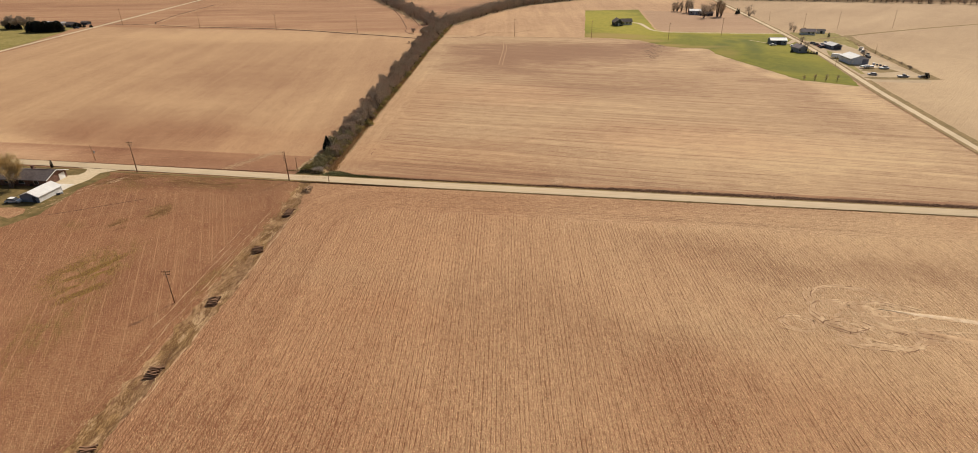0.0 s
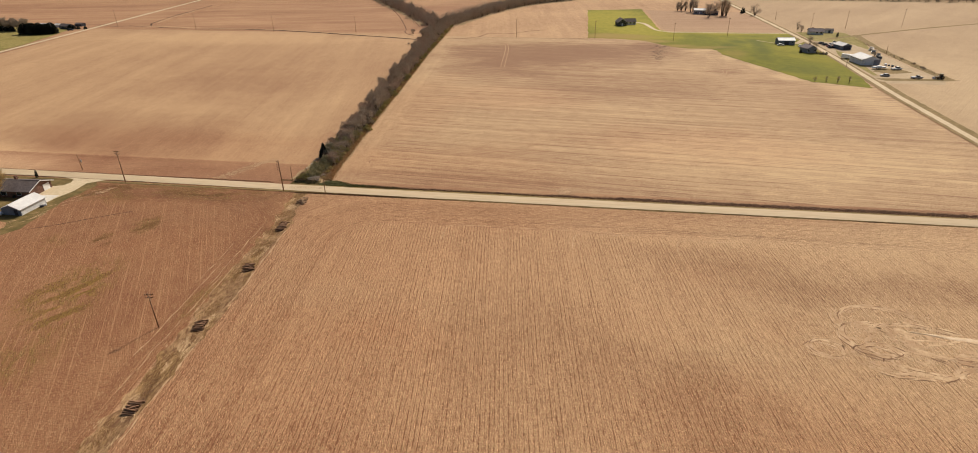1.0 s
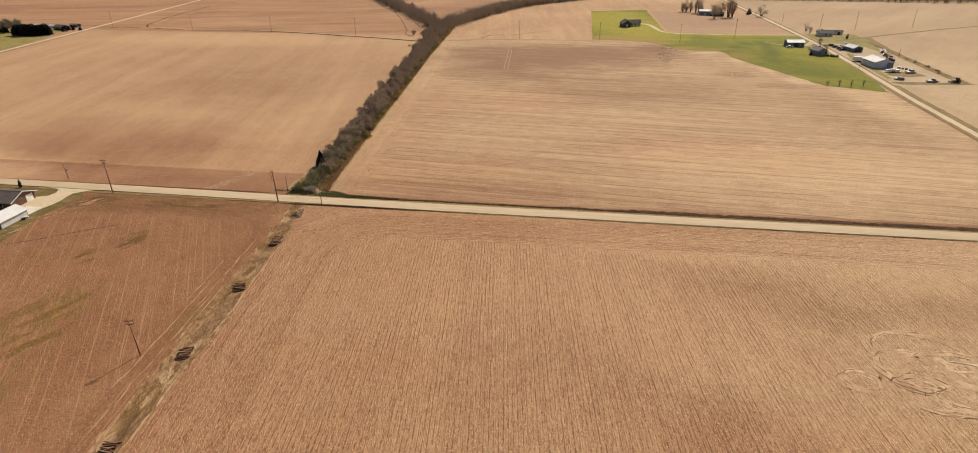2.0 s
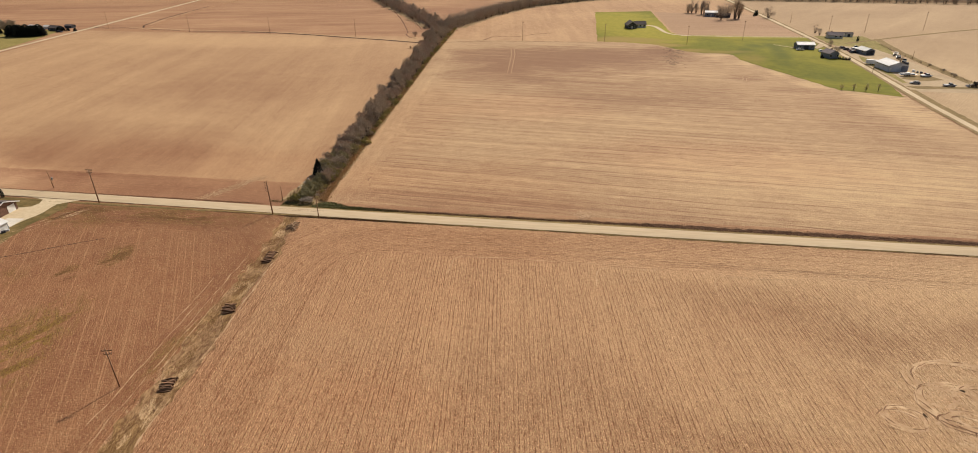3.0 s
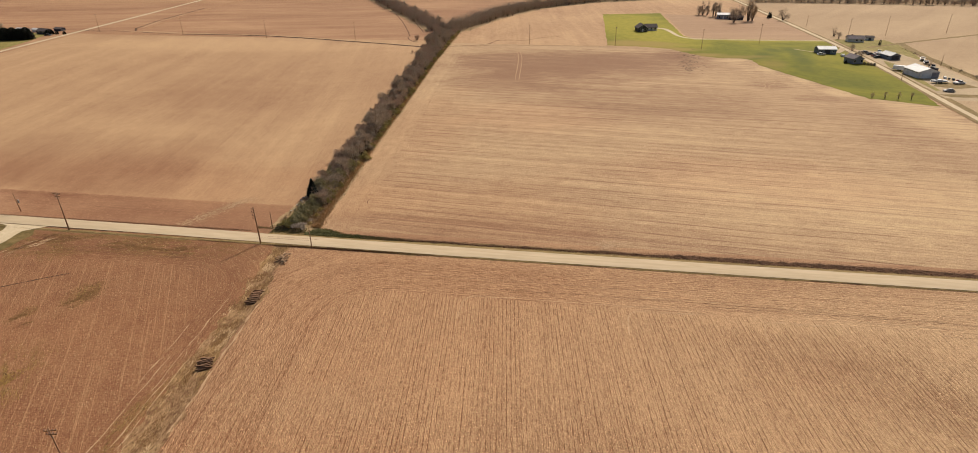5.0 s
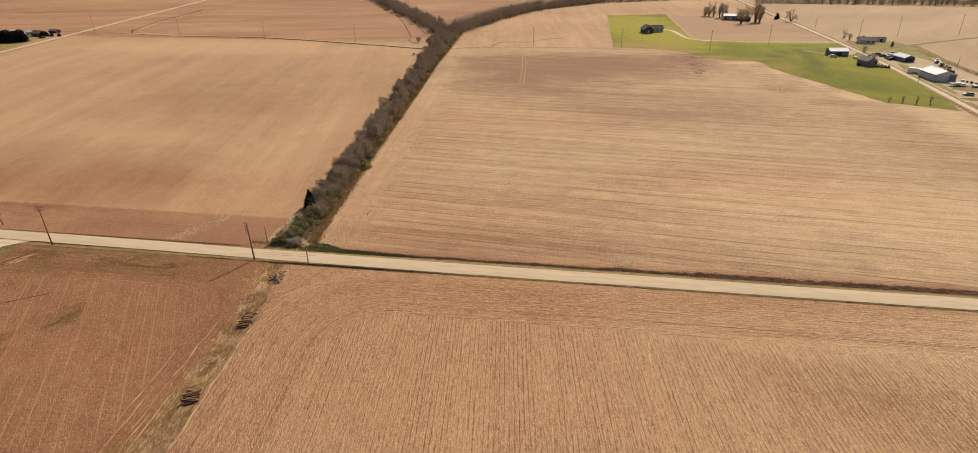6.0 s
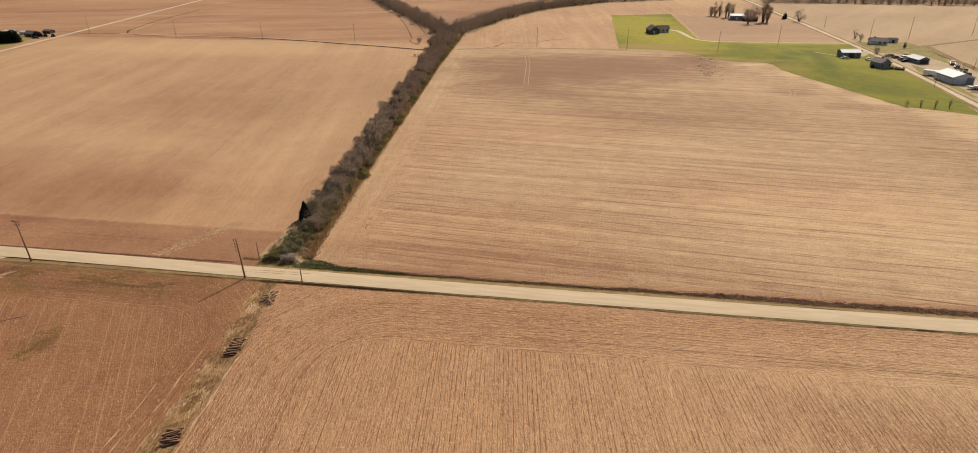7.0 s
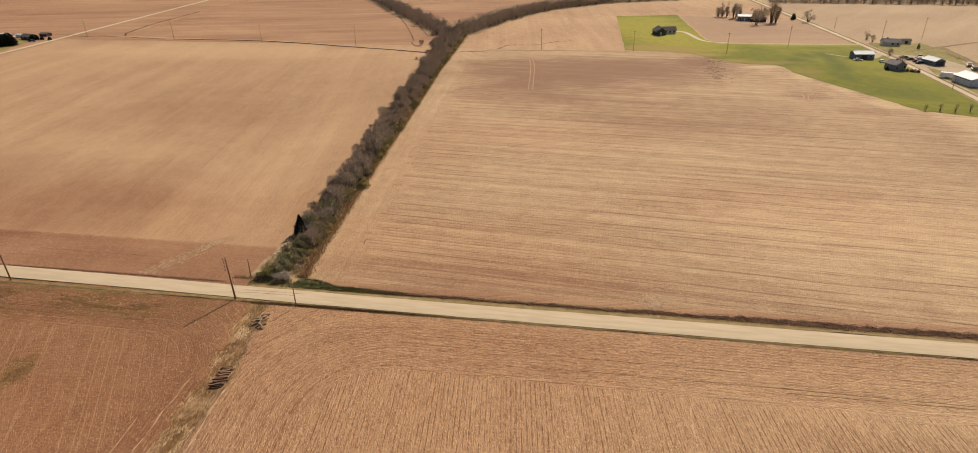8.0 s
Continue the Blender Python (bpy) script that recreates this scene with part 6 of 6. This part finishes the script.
for x, y, rz, lab, mat, kind in (
        (246.5, 281.0, 20, "dark parked car beside the gravel yard", 'paint_dark', "car"), (247.2, 276.0, 15, "dark parked car beside the gravel yard", 'paint_dark', "car"),
        (247.9, 270.5, 18, "dark red parked car beside the gravel yard", 'paint_red', "car"), (247.4, 266.0, 25, "dark parked car beside the grey garage", 'paint_dark', "car"),
        (254.5, 281.5, 80, "white pickup truck parked behind the garage", 'paint_white', "pickup truck"), (251.5, 276.5, 10, "white car parked behind the garage", 'paint_white', "car"),
        (246.8, 184.9, 172, "silver car parked on the yard's edge", 'paint_silver', "car"), (260.4, 180.9, 5, "white and dark pickup parked on the yard's edge", 'paint_silver', "pickup truck"),
        (216.8, 267.2, 6, "white car parked in front of the barn", 'paint_white', "car"), (228.6, 266.5, 80, "white car parked beside the barn", 'paint_white', "car"),
        (-74.0, -27.4, 8, "white car parked beside the garage gable", 'paint_white', "car"), (-313.0, 286.0, 20, "dark car parked in the far farmyard", 'paint_dark', "car"),
        (259.5, 202.0, 12, "white pickup truck on the grass island", 'paint_white', "pickup truck"), (265.5, 240.5, 60, "dark pickup truck behind the machine shed", 'paint_dark', "pickup truck")):
    vehicle("car" if kind == "car" else "pickup_truck", x, y, rz, lab, M[mat], kind)


def box_trailer(x, y, rz, L, label, mat, group="trailers"):
    t = thing("box_trailer", x, y, label, "trailer", group, rz)
    part("body", Geo().box(-L / 2, -1.1, 0.6, L / 2, 1.1, 2.7, taper=0.05), mat, t)
    part("drawbar", Geo().box(L / 2, -0.08, 0.6, L / 2 + 1.2, 0.08, 0.72), M['steel'], t)
    part("rear_door", Geo().box(-L / 2 - 0.04, -0.95, 0.75, -L / 2, 0.95, 2.55), M['trim'], t)
    for u in (-0.5, 0.5):
        for s in (-1, 1):
            part("wheel", Geo().tube([(u, s * 1.0 - 0.12, 0.36), (u, s * 1.0 + 0.12, 0.36)], [0.36, 0.36], 12), M['rubber'], t)
    return t


def flat_trailer(x, y, rz, L, label, load):
    t = thing("flatbed_trailer", x, y, label, "trailer", "trailers", rz)
    part("deck", Geo().box(-L / 2, -1.2, 0.75, L / 2, 1.2, 0.9), M['steel'], t)
    part("drawbar", Geo().box(L / 2, -0.08, 0.7, L / 2 + 1.5, 0.08, 0.82), M['steel'], t)
    for k in range(3):
        part("load", Geo().box(-L / 2 + 0.4 + k * L * 0.3, -1.0, 0.9, -L / 2 + 0.3 + (k + 0.9) * L * 0.3, 1.0, 1.5 + 0.3 * (k % 2), taper=0.06), load, t)
    for u in (-0.7, 0.4):
        for s in (-1, 1):
            part("wheel", Geo().tube([(u, s * 1.05 - 0.12, 0.38), (u, s * 1.05 + 0.12, 0.38)], [0.38, 0.38], 12), M['rubber'], t)
    return t


def tractor(x, y, rz, label, mat):
    t = thing("tractor", x, y, label, "tractor", "", rz)
    part("hood", Geo().prism([(0.2, 0.8), (2.1, 0.75), (2.1, 1.45), (0.2, 1.6)], -0.42, 0.42), mat, t)
    part("cab", Geo().prism([(-1.0, 1.0), (0.3, 1.0), (0.15, 2.6), (-0.9, 2.6)], -0.7, 0.7), M['glass'], t, "dark glazed cab")
    part("cab_roof", Geo().box(-1.05, -0.8, 2.6, 0.3, 0.8, 2.75, taper=0.08), mat, t)
    for cx, r, w, s in ((-0.7, 0.85, 0.42, 1.0), (1.6, 0.55, 0.3, 0.85)):
        for q in (-1, 1):
            wh = part("wheel", Geo().tube([(cx, q * s - w / 2, r), (cx, q * s + w / 2, r)], [r, r], 14), M['rubber'], t)
            part("rim", Geo().tube([(cx, q * (s + w / 2), r), (cx, q * (s + w / 2 + 0.03), r)], [r * .55, r * .5], 10), mat, wh)
    part("loader_arm", Geo().box(0.4, 0.5, 1.2, 3.0, 0.6, 1.35), M['steel'], t)
    part("loader_arm", Geo().box(0.4, -0.6, 1.2, 3.0, -0.5, 1.35), M['steel'], t)
    part("bucket", Geo().prism([(2.9, 0.3), (3.7, 0.3), (3.6, 0.45), (3.1, 1.1), (2.9, 1.1)], -0.95, 0.95), M['steel'], t)
    return t


box_trailer(244.6, 231.0, 152, 6.4, "long white box trailer beside the machine shed", M['paint_white'])
flat_trailer(251.0, 203.0, 4, 8.0, "flatbed trailer with pale boards on the grass island", M['paint_white'])
flat_trailer(269.8, 262.0, 64, 9.0, "flatbed trailer stacked with pale lumber behind the sheds", M['stone'])
flat_trailer(267.0, 251.5, 70, 6.0, "low trailer with dark scrap behind the machine shed", M['paint_dark'])
tractor(271.5, 181.3, 190, "tan loader tractor parked beside the bank", M['paint_tan'])


def crate(x, y, s, label, mat):
    ob = thing("scrap_box", x, y, label, "scrap", "yard scrap", s * 90)
    part("box", Geo().box(-s, -s * .7, 0, s, s * .7, s, taper=0.06 * s), mat, ob)
    part("lid", Geo().box(-s * .9, -s * .6, s, s * .9, s * .6, s + 0.08), mat, ob)
    return ob


for x, y, s, mat in ((258.8, 214.0, .9, 'paint_white'), (260.0, 212.2, .7, 'paint_dark'), (261.0, 210.4, .8, 'dark_siding'), (262.0, 208.6, .7, 'paint_red'), (263.0, 206.6, .7, 'dark_siding'), (263.6, 234, 1.2, 'dark_siding'), (-65.2, -20.6, .5, 'dark_siding'), (-65.1, -19.4, .4, 'paint_white')):
    crate(x, y, s, "low weathered scrap box standing in the yard", M[mat])

# ---- trees round the houses ----
bare_tree("yard_tree", -84.2, -17.6, 13.0, "budding yellow-green tree beside the brick house", 51, M['bud'], "", 40, 3, 4, 0.45, 0.065, 0.3)
bare_tree("yard_tree", -96.0, -19.0, 8.5, "budding yellow-green tree beside the brick house", 52, M['bud'], "", 30, 3, 3, 0.5, 0.07, 0.2)
evergreen("arborvitae", -85.4, 0.2, 2.8, 0.45, "narrow dark evergreen beside the road", 53, n=350, column=True)
for i, (x, y, s) in enumerate(((-78.9, -15.2, 1.0), (-77.2, -14.8, .8))):
    evergreen("foundation_shrub", x, y, 1.5 * s, 0.8, "low dark evergreen shrub against the house", 54 + i, n=260, column=True)
for i, (x, y) in enumerate(((206.8, 168.1), (212.4, 168.4), (217.4, 167.0), (223.1, 167.6))):
    clump("sapling", x, y, 4.0, 0.75, "small bare sapling at the edge of the lawn", 60 + i, M['twig_red'], "saplings on the lawn edge", 330, 0.5, 0.045, 6, 4, 0.0, "tree")
FAR_TREES = "bare trees at the far farm"
for i, (x, y, h, w) in enumerate(((175, 449, 11, 2.2), (178, 448, 13, 2.0), (181.5, 447, 12, 2.2), (185, 439, 16, 2.0), (187.5, 442, 14, 1.8), (189.5, 439, 15, 1.8))):
    clump("yard_tree", x, y, h, w, "slender upright bare tree beside the far farmhouse", 70 + i, M['twig'], FAR_TREES, 1500, 1.3, 0.075, 9, 6, 0.0, "tree")
for i, (x, y, h, w, n) in enumerate(((195, 405, 14, 4.6, 2600), (203.5, 425, 15, 3.6, 2400), (208, 414.5, 20, 4.6, 4600), (211.5, 416, 17, 3.4, 3000), (199, 430, 13, 3.6, 1800))):
    clump("yard_tree", x, y, h, w, "large bare tree beside the far farmhouse", 80 + i, M['twig'] if i not in (2, 3) else M['undergrowth'], FAR_TREES, n, 1.2, 0.065, 11, 8, 0.0, "tree")
clump("yard_tree", 236.7, 421.5, 10.5, 4.8, "wide bare tree beside the gravel side road", 88, M['twig'], FAR_TREES, 2400, 1.1, 0.055, 11, 8, 0.0, "tree")
for i, (x, y, h) in enumerate(((249.6, 344, 7.5), (249.0, 333, 5.5), (241.5, 288, 5.0), (236.5, 262, 6.5), (232.5, 258, 5.5), (263.5, 240.5, 4))):
    clump("yard_tree", x, y, h, h * 0.36, "bare tree beside the yard houses", 90 + i, M['twig'], "bare trees at the yard", 900, 0.7, 0.05, 8, 7, 0.05, "tree")
evergreen("spruce", 228.6, 433.0, 5.5, 1.9, "dark spruce beside the gravel side road", 101, n=900)
evergreen("spruce", 231.0, 437.5, 4.5, 1.7, "dark spruce beside the gravel side road", 102, n=800)
evergreen("juniper", 266.6, 311.5, 3.4, 0.9, "small dark juniper on the yard grass", 103, n=400, column=True)
for i, (x, y) in enumerate(((231.8, 243.6), (233.4, 243.0), (235.0, 242.6), (236.6, 242.2))):
    evergreen("hedge_shrub", x, y, 1.7, 0.9, "dark clipped evergreen shrub beside the house", 105 + i, "hedge by the house", 240, True)
evergreen("juniper", 222.2, 243.8, 2.2, 1.2, "spreading dark juniper at the house corner", 110, n=300)
for i, (x, y, s) in enumerate(((274.5, 231, 1.1), (274.7, 216.5, 1.3), (273.8, 203.5, 1.5), (275.2, 209, .9), (274, 240, .8))):
    copy_thing(bushes[2], at(x, y, i * 60, s * 0.42))
# evergreens of the far farmyard: a clipped mass and a loose row
rw = random.Random(77)
far_spruce = evergreen("spruce", -334.5, 265.6, 8.2, 5.6, "dense dark evergreen in a windbreak row", 120, "windbreak evergreens", 2600, True, True)
for k in range(10):
    copy_thing(far_spruce, at(-332.5 + k * 1.95, 265.2 + 0.8 * abs(k - 3) + rw.uniform(-.4, .4), rw.uniform(0, 360), rw.uniform(0.92, 1.08)))
for k in range(3):
    copy_thing(far_spruce, at(-366 + k * 4.2, 279 + rw.uniform(-1, 1), rw.uniform(0, 360), rw.uniform(0.5, 0.75)))
for i, (x, y, h) in enumerate(((-368, 279, 9), (-363.5, 280, 10), (-359, 279, 11), (-355, 281, 10), (-351, 284, 9))):
    bare_tree("yard_tree", x, y, h, "grey bare tree in the far windbreak", 130 + i, M['twig'], "bare trees at the far farmyard", 40, 3, 4, 0.18, 0.12)
for i, (x, y, sc) in enumerate(((-319, 292.6, .42), (-315.5, 293, .36), (-312, 293.5, .3), (-305.4, 293, .3))):
    copy_thing(far_spruce, at(x, y, i * 70, sc))

# far tree line along the horizon side of the fields
for k in range(60):
    copy_thing(rb.choice(protos), at(286 + k * 5.4 + rb.uniform(-2, 2), 556 - k * 0.55 + rb.uniform(-5, 5), rb.uniform(0, 360), rb.uniform(0.8, 1.3)))
tracks("far_treeline_ground", [[(240, 553), (400, 540), (620, 522)]], 8.0, M['creek_bank'], "dark ground under the far tree line", 0.06)
